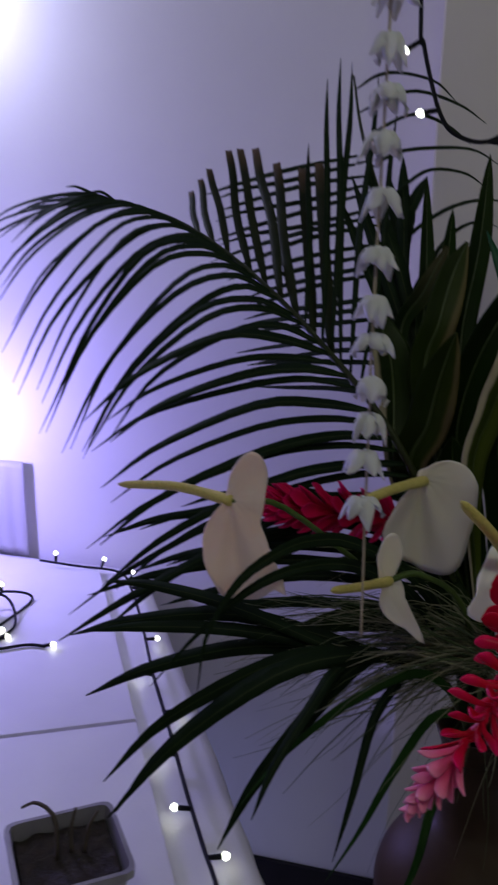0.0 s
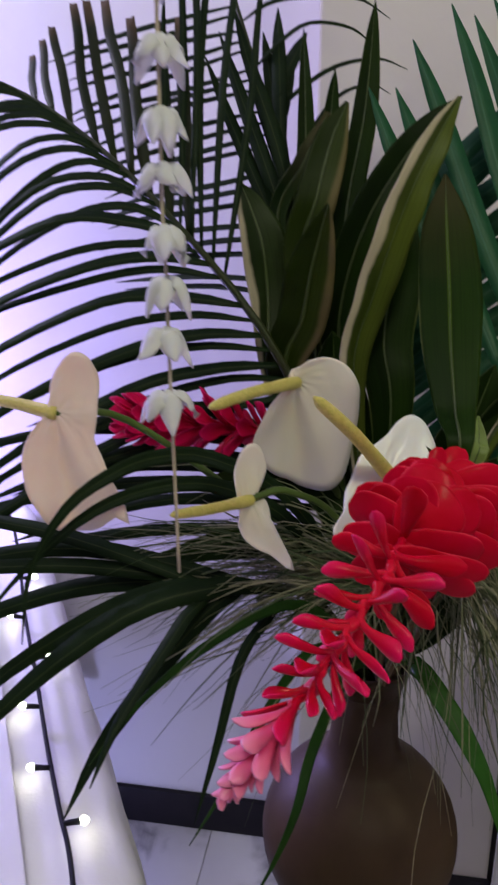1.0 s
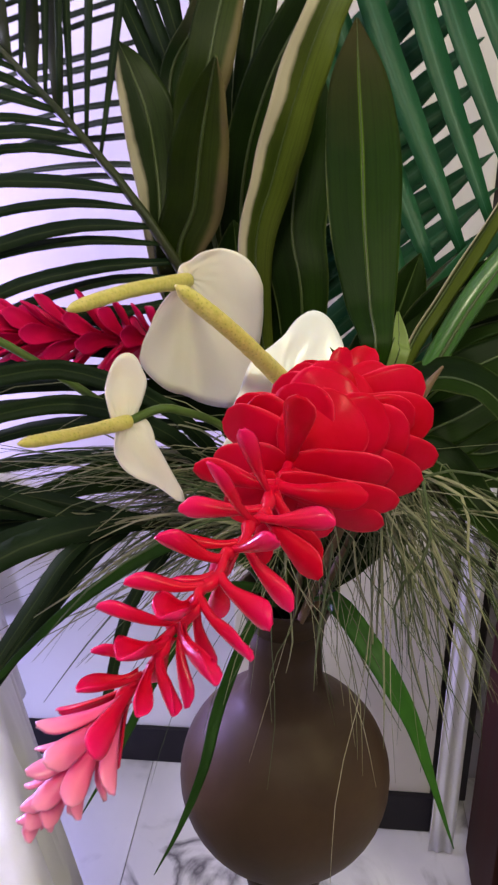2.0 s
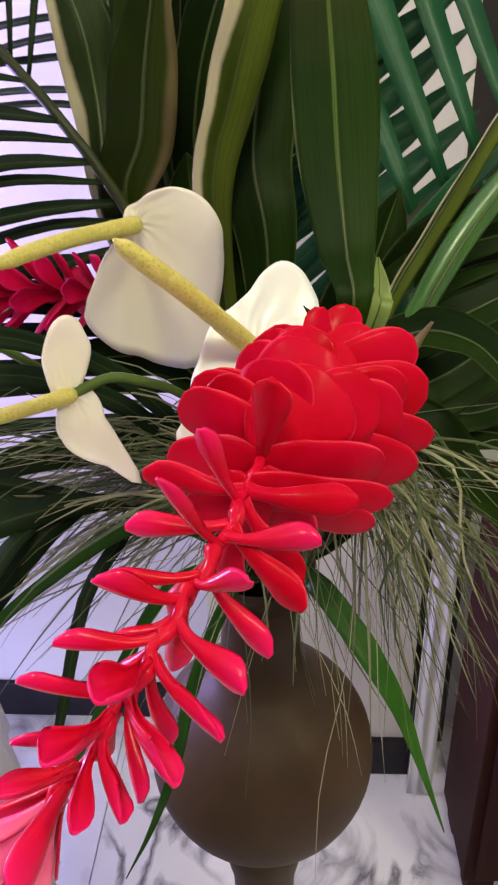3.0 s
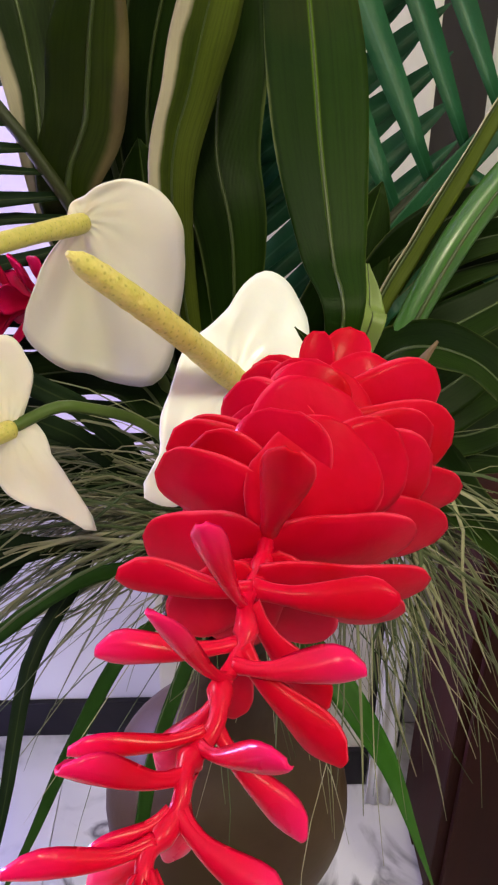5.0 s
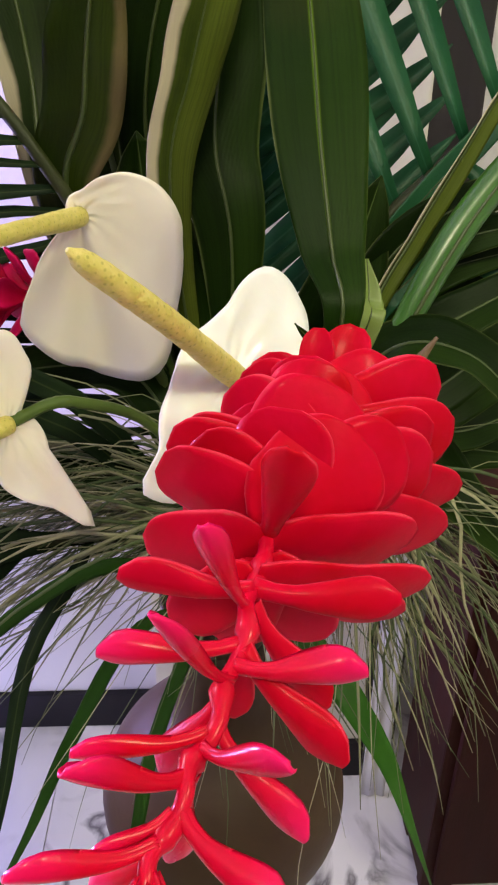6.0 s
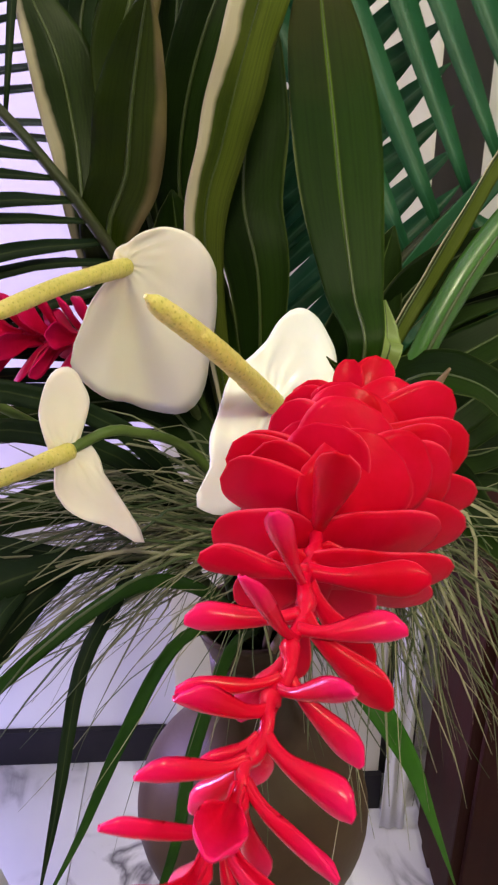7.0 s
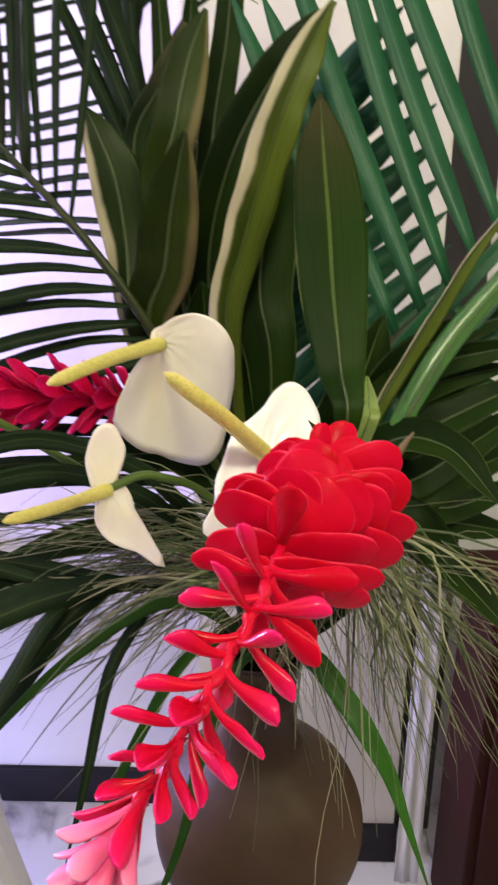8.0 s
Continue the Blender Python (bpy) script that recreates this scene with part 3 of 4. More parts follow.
def broad_leaf(pts, w, face, material, label, fold=0.25, curl=0.0, wave=0.06, waves=5, twist=0.0, tip=0.02, arc=0.0):
    path = [MOUTH + Vector((0, 0, 0.0)), *pts]
    widths = [k * w for k in (0.04, 0.06, 0.12, 0.24, 0.40, 0.57, 0.71, 0.82, 0.90, 0.95, 0.98, 1, 1, 0.99, 0.96, 0.91, 0.83, 0.72, 0.56, 0.35, tip)]
    leaf = thing("broad_leaf", path[0], label, "leaf", "broad leaves")
    part("blade", ribbon(bmesh.new(), path, widths, face, fold, curl, 0.0008, 44, 10, wave, waves, twist, path[0], arc), material, leaf)
    part("midrib", tube(bmesh.new(), path, [0.003, 0.0022, 0.0016, 0.0012, 0.0008, 0.0004], 44, 6, path[0]), RIB, leaf, "paler green midrib")
    return leaf


def standing_leaf(pts, halves, face, material, label, fold=0.2, wave=0.06, waves=4, arc=0.0, rib=1.0):
    """A broad leaf on a stalk out of the vase: places along its midrib from the foot of the blade to the tip, and half widths in mm there."""
    path = [MOUTH, MOUTH.lerp(Vector(pts[0]), 0.5) + Vector((0, 0.01, 0)), *pts]
    widths = [max(0.0006, p.x) for p in spline([(0.003, 0, 0), (0.004, 0, 0), *((h / 1000, 0, 0) for h in halves)], 50)]
    leaf = thing("broad_leaf", path[0], label, "leaf", "broad leaves")
    part("blade", ribbon(bmesh.new(), path, widths, face, fold, 0.0, 0.0008, 60, 12, wave, waves, 0.0, path[0], arc), material, leaf)
    part("midrib", tube(bmesh.new(), [p + Vector(face).normalized() * 0.0006 for p in spline(path, 20)], [0.003 * rib, 0.0026 * rib, 0.0021 * rib, 0.0015 * rib, 0.001 * rib, 0.0003], 60, 6, path[0]), RIB, leaf, "paler green midrib")
    return leaf


standing_leaf([(0.025, 0.16, 1.068), (0.019, 0.19, 1.146), (0.013, 0.20, 1.197), (0.001, 0.21, 1.233), (-0.009, 0.215, 1.256)], [12, 21, 23, 15, 1], (0.25, -1, 0.1), TI_PALE_DARK, "dark green broad leaf with a pale turned edge", 0.3, 0.10, 3)
standing_leaf([(0.035, 0.13, 1.075), (0.048, 0.12, 1.133), (0.054, 0.11, 1.177), (0.061, 0.10, 1.214), (0.066, 0.09, 1.238)], [17, 23, 22, 13, 1], (-0.1, -1, 0.1), TI_SIDE, "olive green broad leaf with a browned wavy side", 0.2, 0.14, 5)
standing_leaf([(0.053, 0.19, 1.17), (0.066, 0.20, 1.242), (0.081, 0.22, 1.296), (0.098, 0.24, 1.334)], [18, 20, 17, 2], (0.1, -1, 0.1), TI_SIDE, "tall olive green broad leaf with a browned edge", 0.2, 0.08, 3)
standing_leaf([(0.032, 0.27, 1.203), (0.059, 0.28, 1.277), (0.086, 0.30, 1.33)], [9, 11, 3], (-0.2, -1, 0.1), TI_BROWN, "dull brownish broad leaf standing behind", 0.2)
standing_leaf([(0.089, 0.15, 1.088), (0.090, 0.15, 1.155), (0.109, 0.15, 1.221), (0.141, 0.16, 1.275), (0.170, 0.17, 1.309), (0.197, 0.18, 1.333)], [17, 18, 19, 17, 11, 1], (-0.15, -1, 0.1), TI, "dark green broad leaf bending over at its top", 0.15, 0.05, 3, rib=0.6)
standing_leaf([(0.092, 0.08, 1.094), (0.106, 0.08, 1.159), (0.121, 0.08, 1.211), (0.138, 0.085, 1.256), (0.159, 0.10, 1.295), (0.179, 0.12, 1.326)], [13, 17, 18, 16, 12, 2], (0.25, -1, 0.1), TI_PALE, "rolled broad leaf with a creamy wavy edge", 0.1, 0.10, 6, rib=0.3)
standing_leaf([(0.157, -0.04, 1.047), (0.159, -0.015, 1.085), (0.160, 0.015, 1.130), (0.164, 0.05, 1.176), (0.166, 0.08, 1.222), (0.167, 0.10, 1.262)], [8, 17, 24, 26, 20, 1], (-0.05, -1, 0.25), TI_BIG, "large upright broad leaf with a pale green midrib", 0.16, 0.05, 3, rib=0.5)
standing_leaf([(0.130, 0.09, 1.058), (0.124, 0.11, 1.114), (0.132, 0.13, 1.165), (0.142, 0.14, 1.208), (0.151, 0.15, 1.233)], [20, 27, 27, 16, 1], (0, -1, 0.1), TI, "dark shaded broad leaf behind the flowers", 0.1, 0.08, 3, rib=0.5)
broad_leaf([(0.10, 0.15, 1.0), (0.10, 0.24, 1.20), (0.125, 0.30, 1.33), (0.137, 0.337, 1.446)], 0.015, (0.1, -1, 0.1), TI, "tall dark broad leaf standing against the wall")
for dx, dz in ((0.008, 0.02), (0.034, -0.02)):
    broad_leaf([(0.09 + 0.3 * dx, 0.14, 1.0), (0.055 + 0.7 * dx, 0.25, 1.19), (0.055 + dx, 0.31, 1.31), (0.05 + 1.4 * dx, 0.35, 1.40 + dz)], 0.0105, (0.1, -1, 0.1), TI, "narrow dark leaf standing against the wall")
broad_leaf([(0.17, 0.01, 0.95), (0.196, 0.02, 1.035), (0.223, 0.03, 1.078), (0.253, 0.04, 1.122), (0.278, 0.05, 1.155), (0.31, 0.06, 1.186)], 0.0075, (0.3, -0.8, 0.4), TI_PALE, "narrow twisted leaf with a pale edge", 0.4, 0.2, twist=0.5)
broad_leaf([(0.17, 0.0, 0.95), (0.205, 0.0, 1.02), (0.234, 0.01, 1.067), (0.260, 0.02, 1.099), (0.300, 0.03, 1.140), (0.335, 0.04, 1.180)], 0.0125, (-0.2, 0.8, -0.4), SHOOT, "bright glossy green rolled leaf", 0.0, 0.0, 0.0, tip=0.4, arc=1.2)
for pts, halves in (([(0.208, 0.07, 1.045), (0.232, 0.08, 1.066), (0.263, 0.09, 1.094), (0.302, 0.10, 1.127), (0.37, 0.12, 1.185)], [7, 8.5, 9, 8, 2]), ([(0.209, 0.05, 1.018), (0.235, 0.06, 1.040), (0.266, 0.07, 1.064), (0.298, 0.08, 1.091), (0.36, 0.10, 1.14)], [7, 9, 8, 6, 1])):
    standing_leaf(pts, halves, (0.2, -1, 0.4), PALM_GREEN, "long green strap leaf crossing the palm frond", 0.15, 0.03, 2, rib=0.3)
standing_leaf([(0.173, -0.03, 1.042), (0.179, -0.02, 1.059), (0.180, -0.01, 1.077)], [6, 6, 0.8], (0, -1, 0.2), SHOOT_PALE, "short pale green leaf shoot", 0.5, 0.0, rib=0.3)
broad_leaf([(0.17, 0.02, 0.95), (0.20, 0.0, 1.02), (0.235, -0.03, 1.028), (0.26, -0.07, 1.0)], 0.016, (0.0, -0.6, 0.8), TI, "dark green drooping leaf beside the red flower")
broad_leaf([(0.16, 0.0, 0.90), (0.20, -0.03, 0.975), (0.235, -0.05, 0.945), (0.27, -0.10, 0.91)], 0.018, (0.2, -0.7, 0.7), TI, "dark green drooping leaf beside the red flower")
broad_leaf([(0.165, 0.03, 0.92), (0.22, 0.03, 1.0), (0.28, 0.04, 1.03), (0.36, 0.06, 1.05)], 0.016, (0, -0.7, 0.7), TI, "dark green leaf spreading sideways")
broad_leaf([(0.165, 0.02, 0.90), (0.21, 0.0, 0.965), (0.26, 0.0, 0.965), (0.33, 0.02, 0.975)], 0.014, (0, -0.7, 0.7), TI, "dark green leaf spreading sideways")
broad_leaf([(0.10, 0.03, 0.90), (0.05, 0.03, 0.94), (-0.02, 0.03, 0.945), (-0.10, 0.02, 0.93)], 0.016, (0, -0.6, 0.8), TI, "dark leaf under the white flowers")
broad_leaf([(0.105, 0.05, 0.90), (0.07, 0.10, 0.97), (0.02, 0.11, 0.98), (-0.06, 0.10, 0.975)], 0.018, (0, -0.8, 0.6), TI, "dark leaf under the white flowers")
# shade-coloured leaves that close the gaps in the middle
broad_leaf([(0.11, 0.10, 0.90), (0.09, 0.13, 1.0), (0.085, 0.135, 1.05), (0.08, 0.14, 1.12)], 0.034, (0, -1, 0), TI, "leaf coloured dark as shade, filling the middle")
broad_leaf([(0.15, 0.06, 0.90), (0.165, 0.06, 0.97), (0.19, 0.06, 1.03), (0.22, 0.08, 1.10)], 0.030, (0, -1, 0), TI, "leaf coloured dark as shade, filling the middle")


# extra leaves in the shade-dark TI colour, added to darken the right background
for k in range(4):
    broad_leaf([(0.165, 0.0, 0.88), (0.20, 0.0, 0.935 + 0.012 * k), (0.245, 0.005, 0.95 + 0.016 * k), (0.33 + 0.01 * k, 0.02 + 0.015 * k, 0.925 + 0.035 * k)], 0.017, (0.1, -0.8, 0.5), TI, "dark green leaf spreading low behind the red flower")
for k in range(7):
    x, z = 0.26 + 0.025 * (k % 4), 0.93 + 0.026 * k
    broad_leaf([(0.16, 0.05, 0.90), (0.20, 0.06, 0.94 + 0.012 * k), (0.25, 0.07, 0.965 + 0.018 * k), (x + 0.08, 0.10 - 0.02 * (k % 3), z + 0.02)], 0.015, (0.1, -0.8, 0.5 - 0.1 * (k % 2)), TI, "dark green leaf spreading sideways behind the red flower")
broad_leaf([(0.14, -0.02, 0.96), (0.142, -0.09, 1.04), (0.1315, -0.10, 1.063), (0.1175, -0.10, 1.080)], 0.0035, (0, -1, 0.2), TI, "thin dark leaf tip beside the red flower")
solid("dry_twig", tube(bmesh.new(), [(0.165, -0.06, 0.98), (0.176, -0.075, 1.03), (0.184, -0.074, 1.046), (0.193, -0.073, 1.058)], [0.003, 0.0035, 0.003, 0.0008], 12, 8), DRY, "dry brown twig tip beside the red flower", "twig")
for k, q in enumerate(([(0.15, -0.05, 0.965), (0.13, -0.03, 0.89), (0.12, 0.02, 0.80)], [(0.165, -0.03, 0.95), (0.145, -0.01, 0.88), (0.13, 0.03, 0.80)], [(0.12, -0.05, 0.95), (0.115, -0.02, 0.88), (0.12, 0.03, 0.80)])):
    solid("dry_twig", tube(bmesh.new(), q, 0.0035 - 0.0005 * k, 10, 7), DRY, "dry brown stem standing in the vase mouth", "twig", group="dry twigs")


# ---- white anthuriums ----
def flamingo(attach, right, down, radii, cup, spadix, stalk, material, label, r0=0.0052, fold=0.004, scale=1.0):
    """radii: (degrees clockwise from right, metres) round the heart-shaped spathe; stalk: points down to the vase."""
    f = thing("anthurium", attach, label, "flower", "white anthuriums")
    a0 = Vector(attach)
    rx = Vector(right).normalized()
    dn = (Vector(down) - rx * Vector(down).dot(rx)).normalized()
    nr = dn.cross(rx).normalized() if dn.cross(rx).y < 0 else rx.cross(dn).normalized()
    deg = [a for a, _ in radii] + [radii[0][0] + 360]
    rad = [r for _, r in radii] + [radii[0][1]]
    na, nk = 96, 12
    bm = bmesh.new()
    uv = bm.loops.layers.uv.verify()
    mean = sum(rad) / len(rad)
    layers = []
    for off in (0.0005, -0.0005):
        rings = []
        for k in range(nk + 1):
            ring = []
            for j in range(na):
                th = deg[0] + 360 * j / na
                i = max(q for q in range(len(deg) - 1) if deg[q] <= th)
                u = (th - deg[i]) / (deg[i + 1] - deg[i])
                n4 = len(rad) - 1
                p0, p1, p2, p3 = rad[(i - 1) % n4], rad[i], rad[i + 1], rad[(i + 2) % n4]
                curve = 0.5 * (2 * p1 + (p2 - p0) * u + (2 * p0 - 5 * p1 + 4 * p2 - p3) * u * u + (3 * p1 - p0 - 3 * p2 + p3) * u ** 3)
                r = max(0.004, curve) * scale * (0.02 + 0.98 * k / nk)
                c, s = math.cos(radians(th)), math.sin(radians(th))
                h = cup * (r / mean) ** 2 * mean - fold * math.exp(-((c - 0.08) * 5.0) ** 2) * max(0.0, s) * (k / nk) + 0.0016 * (k / nk) ** 2 * math.sin(5 * radians(th) + 1) + 0.0012 * noise.noise((c * 3, s * 3, k * 0.3))
                ring.append(bm.verts.new(rx * r * c + dn * r * s + nr * (h + off)))
            rings.append(ring)
        layers.append(rings)

    def quad(vs, ks):
        q = bm.faces.new(vs)
        for loop, (t, v) in zip(q.loops, ks):
            loop[uv].uv = (t, v)

    for which, rings in enumerate(layers):
        for k in range(nk):
            for j in range(na):
                jj = (j + 1) % na
                quad((rings[k][j], rings[k][jj], rings[k + 1][jj], rings[k + 1][j]), [(0.5, k / nk), (0.5, k / nk), (0.5, (k + 1) / nk), (0.5, (k + 1) / nk)])
        bm.faces.new(rings[0])
    for j in range(na):
        jj = (j + 1) % na
        bm.faces.new((layers[0][nk][j], layers[0][nk][jj], layers[1][nk][jj], layers[1][nk][j]))
    part("spathe", bm, material, f)
    bm = bmesh.new()
    tip = Vector(spadix[-1]) - a0
    pts = [nr * 0.002] + [Vector(p) - a0 for p in spadix]
    tube(bm, pts, [r0, r0 * 1.05, r0 * 1.03, r0, r0 * 0.95, r0 * 0.9, r0 * 0.9, r0 * 0.9, r0 * 0.88, r0 * 0.88, r0 * 0.87, r0 * 0.86, r0 * 0.85, r0 * 0.84, r0 * 0.82, r0 * 0.78, r0 * 0.66, r0 * 0.2], 40, 14)
    for v in bm.verts:
        v.co += Vector((noise.noise(v.co * 900), noise.noise(v.co * 900 + Vector((9, 0, 0))), noise.noise(v.co * 900 + Vector((0, 9, 0))))) * 0.0003
    part("spadix", bm, SPADIX, f, "yellow finger-like flower spike")
    part("stalk", tube(bmesh.new(), [Vector(p) - a0 for p in (a0 - nr * 0.001, *stalk)], 0.003, 20, 8), STEM, f, "green stalk")
    return f


flamingo((0.040, 0.066, 1.087), (1, 0.10, 0.0), (0.1, 0.12, -1),
         [(-116, 0.0115), (-80, 0.0146), (-54, 0.0272), (-34, 0.0381), (-16, 0.0481), (3, 0.0557), (22, 0.0617), (48, 0.0784), (69, 0.1045), (84, 0.1058), (93, 0.0944), (106, 0.0848), (119, 0.0758), (125, 0.0680), (131, 0.0440), (147, 0.0153), (190, 0.008)], 0.08,
         [(0.002, 0.0, 1.094), (-0.033, -0.05, 1.094)], [(0.06, 0.09, 1.06), (0.09, 0.12, 0.98), tuple(MOUTH)], SPATHE, "creamy white anthurium with a yellow spike", 0.0056, 0.022)
flamingo((0.0939, -0.0931, 1.0559), (0.637, -0.123, -0.761), (-0.683, -0.547, -0.484),
         [(-162, 0.024), (-137, 0.0297), (-122, 0.0427), (-112, 0.0504), (-100, 0.0518), (-88, 0.0491), (-75, 0.0447), (-55, 0.0348), (-4, 0.0271), (50, 0.0399), (75, 0.0558), (85, 0.061), (92, 0.0602), (97, 0.0447), (108, 0.0384), (127, 0.0295), (154, 0.0265)], 0.02,
         [(0.062, -0.136, 1.099), (0.0334, -0.1551, 1.1284)], [(0.11, -0.06, 1.03), (0.12, -0.01, 0.95), tuple(MOUTH)], SPATHE_WHITE, "bright white anthurium with a yellow spike", 0.0052, 0.003)
flamingo((-0.003, -0.045, 1.019), (0.8, 0.6, 0.0), (0.05, -0.25, -1),
         [(-140, 0.016), (-110, 0.030), (-84, 0.044), (-63, 0.034), (-20, 0.011), (0, 0.012), (48, 0.026), (60, 0.042), (70, 0.064), (80, 0.046), (98, 0.036), (118, 0.026), (160, 0.011), (190, 0.010)], 0.10,
         [(-0.030, -0.08, 1.026), (-0.058, -0.112, 1.034)], [(0.03, -0.03, 1.02), (0.08, 0.0, 0.97), tuple(MOUTH)], SPATHE, "small white anthurium seen from its side", 0.0046, 0.0)
flamingo((-0.150, -0.036, 1.086), (0.95, 0.3, 0.0), (0.1, -0.05, -1),
         [(-160, 0.006), (-105, 0.012), (-88, 0.030), (-70, 0.049), (-48, 0.046), (-6, 0.032), (40, 0.036), (54, 0.062), (60, 0.100), (65, 0.091), (77, 0.096), (92, 0.093), (104, 0.076), (122, 0.051), (156, 0.013)], 0.10,
         [(-0.205, -0.010, 1.090), (-0.268, 0.017, 1.082)], [(-0.10, 0.0, 1.07), (0.0, 0.02, 0.99), (0.08, 0.04, 0.92), tuple(MOUTH)], SPATHE_PINK, "blush white anthurium with a long yellow spike", 0.0052, 0.022)


# ---- red gingers ----
def bract(out, fwd, length, lean):
    """The line of a bract that leaves the axis along out, leaning forward by so many degrees, a little more at its base."""
    a, c = radians(lean + 12), radians(lean - 6)
    d0, d1 = out * math.cos(a) + fwd * math.sin(a), out * math.cos(c) + fwd * math.sin(c)
    return [Vector((0, 0, 0)), d0 * length * 0.35, d0 * length * 0.5 + d1 * length * 0.22, d0 * length * 0.5 + d1 * length * 0.5]


def add_bract(g, a0, base, tangent, angle, length, lean, half, bend, material, rnd, round_tip=True):
    """One bract: angle round the axis (0 left, 90 up), length, lean towards the tip in degrees, half width as it shows, roll."""
    x = tangent.cross(Vector((0, 0, 1))).normalized()
    y = x.cross(tangent)
    a = radians(angle + rnd.uniform(-2, 2))
    out = x * math.cos(a) + y * math.sin(a)
    pts = [base - a0 + p for p in bract(out, tangent, length, lean)]
    roll = abs(bend)
    w = (1.15 if round_tip else 1.0) * half * (roll if roll > 1.57 else roll / math.sin(roll))
    if round_tip:
        ws = [k * w for k in (0.45, 0.74, 0.92, 1.0, 1.0, 1.0, 1.0, 0.98, 0.93, 0.84, 0.68, 0.30)]
    else:
        ws = [k * w for k in (0.62, 0.48, 0.52, 0.68, 0.84, 0.97, 1.0, 0.82, 0.25)]
    face = tangent * math.cos(radians(lean)) - out * math.sin(radians(lean))
    face = Matrix.Rotation(rnd.gauss(0, 0.10 if round_tip else 0.25), 3, out) @ face
    part("bract", ribbon(bmesh.new(), pts, ws, face, 0, 0, 0.0009, 26, 10, rnd.uniform(0.03, 0.09), rnd.uniform(0.8, 1.6), arc=[bend * 1.3, bend, bend * 0.8, bend * 0.6]), material, g)


def spike(label, axis, stem, scale, axis_material):
    g = thing("red_ginger", axis[0], label, "flower", "red ginger flowers")
    a0 = Vector(axis[0])
    line = spline(axis, 90)
    zigzag = [p + Vector((math.sin(0.75 * k), 0, math.cos(0.75 * k))) * 0.0011 * scale for k, p in enumerate(line)]
    part("spike_axis", tube(bmesh.new(), zigzag, [(0.0027 - 0.0014 * k / 90 + 0.0012 * max(0.0, math.sin(0.95 * k)) ** 3) * scale for k in range(91)], 180, 10, a0), axis_material, g)
    part("stalk", tube(bmesh.new(), [Vector(p) - a0 for p in (axis[0], *stem)], 0.0055 * scale, 20, 8), STEM, g, "thick green stem")
    line = spline(axis, 200)
    return g, a0, line, tangents(line)


# rows of a bract: place along the axis, angle round it, length (mm), lean, half width (mm)
CREST = [(0.07, 108, 37, -24, 8.0), (0.07, 84, 33, -15, 5.8)]
REAR = [(0.11, 53, 31, -4, 9.9), (0.125, 46, 31, -5, 10.7), (0.155, 40, 31, -6, 11.3), (0.155, 116, 32, -39, 13.5), (0.125, 145, 43, -40, 14.3), (0.14, 159, 57, -38, 12.2), (0.165, -179, 62, -38, 13.2), (0.195, -159, 71, -36, 10.5), (0.10, -100, 40, -20, 12.0), (0.13, -60, 38, -15, 12.0), (0.16, -15, 36, -8, 11.0), (0.14, 85, 30, -14, 11.5), (0.17, 98, 33, -26, 12.5), (0.18, 178, 52, -36, 12.0), (0.18, 12, 37, 0, 10.5)]
MIDDLE = [(0.205, 67, 27, -22, 14.0), (0.22, 114, 37, -37, 16.5), (0.205, 21, 39, 3, 10.4), (0.255, 26, 37, -1, 11.3), (0.23, -179, 55, -39, 15.6), (0.23, -151, 67, -33, 11.7), (0.22, -110, 42, -20, 12.5), (0.24, -70, 36, -12, 12.0), (0.23, -30, 34, -6, 11.0), (0.245, 92, 32, -16, 13.0), (0.25, 160, 47, -40, 14.5), (0.245, 44, 32, -6, 11.5)]
FRONT = [(0.29, -6, 35, -1, 9.9), (0.275, 140, 40, -42, 16.4), (0.29, -160, 53, -38, 10.5), (0.325, -156, 60, -33, 7.6), (0.32, -141, 60, -31, 7.9), (0.30, -115, 38, -12, 10.0), (0.31, -75, 32, -4, 9.0), (0.32, -40, 30, 2, 8.0)]
BOATS = [(0.28, 101, 41, 15, 6.5), (0.345, 19, 35, 12, 5.5), (0.34, -174, 39, -13, 5.6), (0.41, -147, 35, 19, 5.8), (0.36, -128, 36, 4, 5.2), (0.38, -85, 30, 5, 4.6)]
FINGERS = [(0.365, 74, 36, 12, 3.1), (0.445, 70, 37, 18, 2.7), (0.405, -2, 34, 10, 3.7), (0.43, 177, 31, -13, 3.8), (0.505, 17, 29, 32, 2.8), (0.565, 46, 28, 25, 3.7), (0.525, 146, 28, 10, 3.1), (0.495, -137, 32, 9, 3.6), (0.625, 33, 29, 32, 2.9), (0.59, 17, 18, 47, 1.9), (0.59, -165, 29, 17, 4.0), (0.46, -60, 28, 12, 3.4), (0.55, -80, 27, 14, 3.4)]
FINGERS_LOW = [(0.71, 44, 29, 23, 2.7), (0.67, 108, 30, 35, 4.4), (0.655, -169, 30, 19, 3.4), (0.715, 169, 31, 20, 3.2), (0.71, -135, 27, 45, 3.2), (0.665, -103, 27, 23, 3.1), (0.76, 59, 23, 31, 3.0), (0.745, 108, 30, 28, 3.8), (0.765, -176, 22, 30, 2.8), (0.795, 69, 22, 42, 3.5), (0.78, 150, 23, 36, 2.8), (0.62, -50, 26, 20, 3.2), (0.73, -60, 25, 30, 3.2)]
AXIS = [(0.1290, -0.112, 1.052), (0.104, -0.160, 1.060), (0.0787, -0.2133, 1.060), (0.0615, -0.2548, 1.0575), (0.0455, -0.282, 1.0535), (0.030, -0.303, 1.044), (0.008, -0.322, 1.025), (-0.011, -0.330, 1.003)]


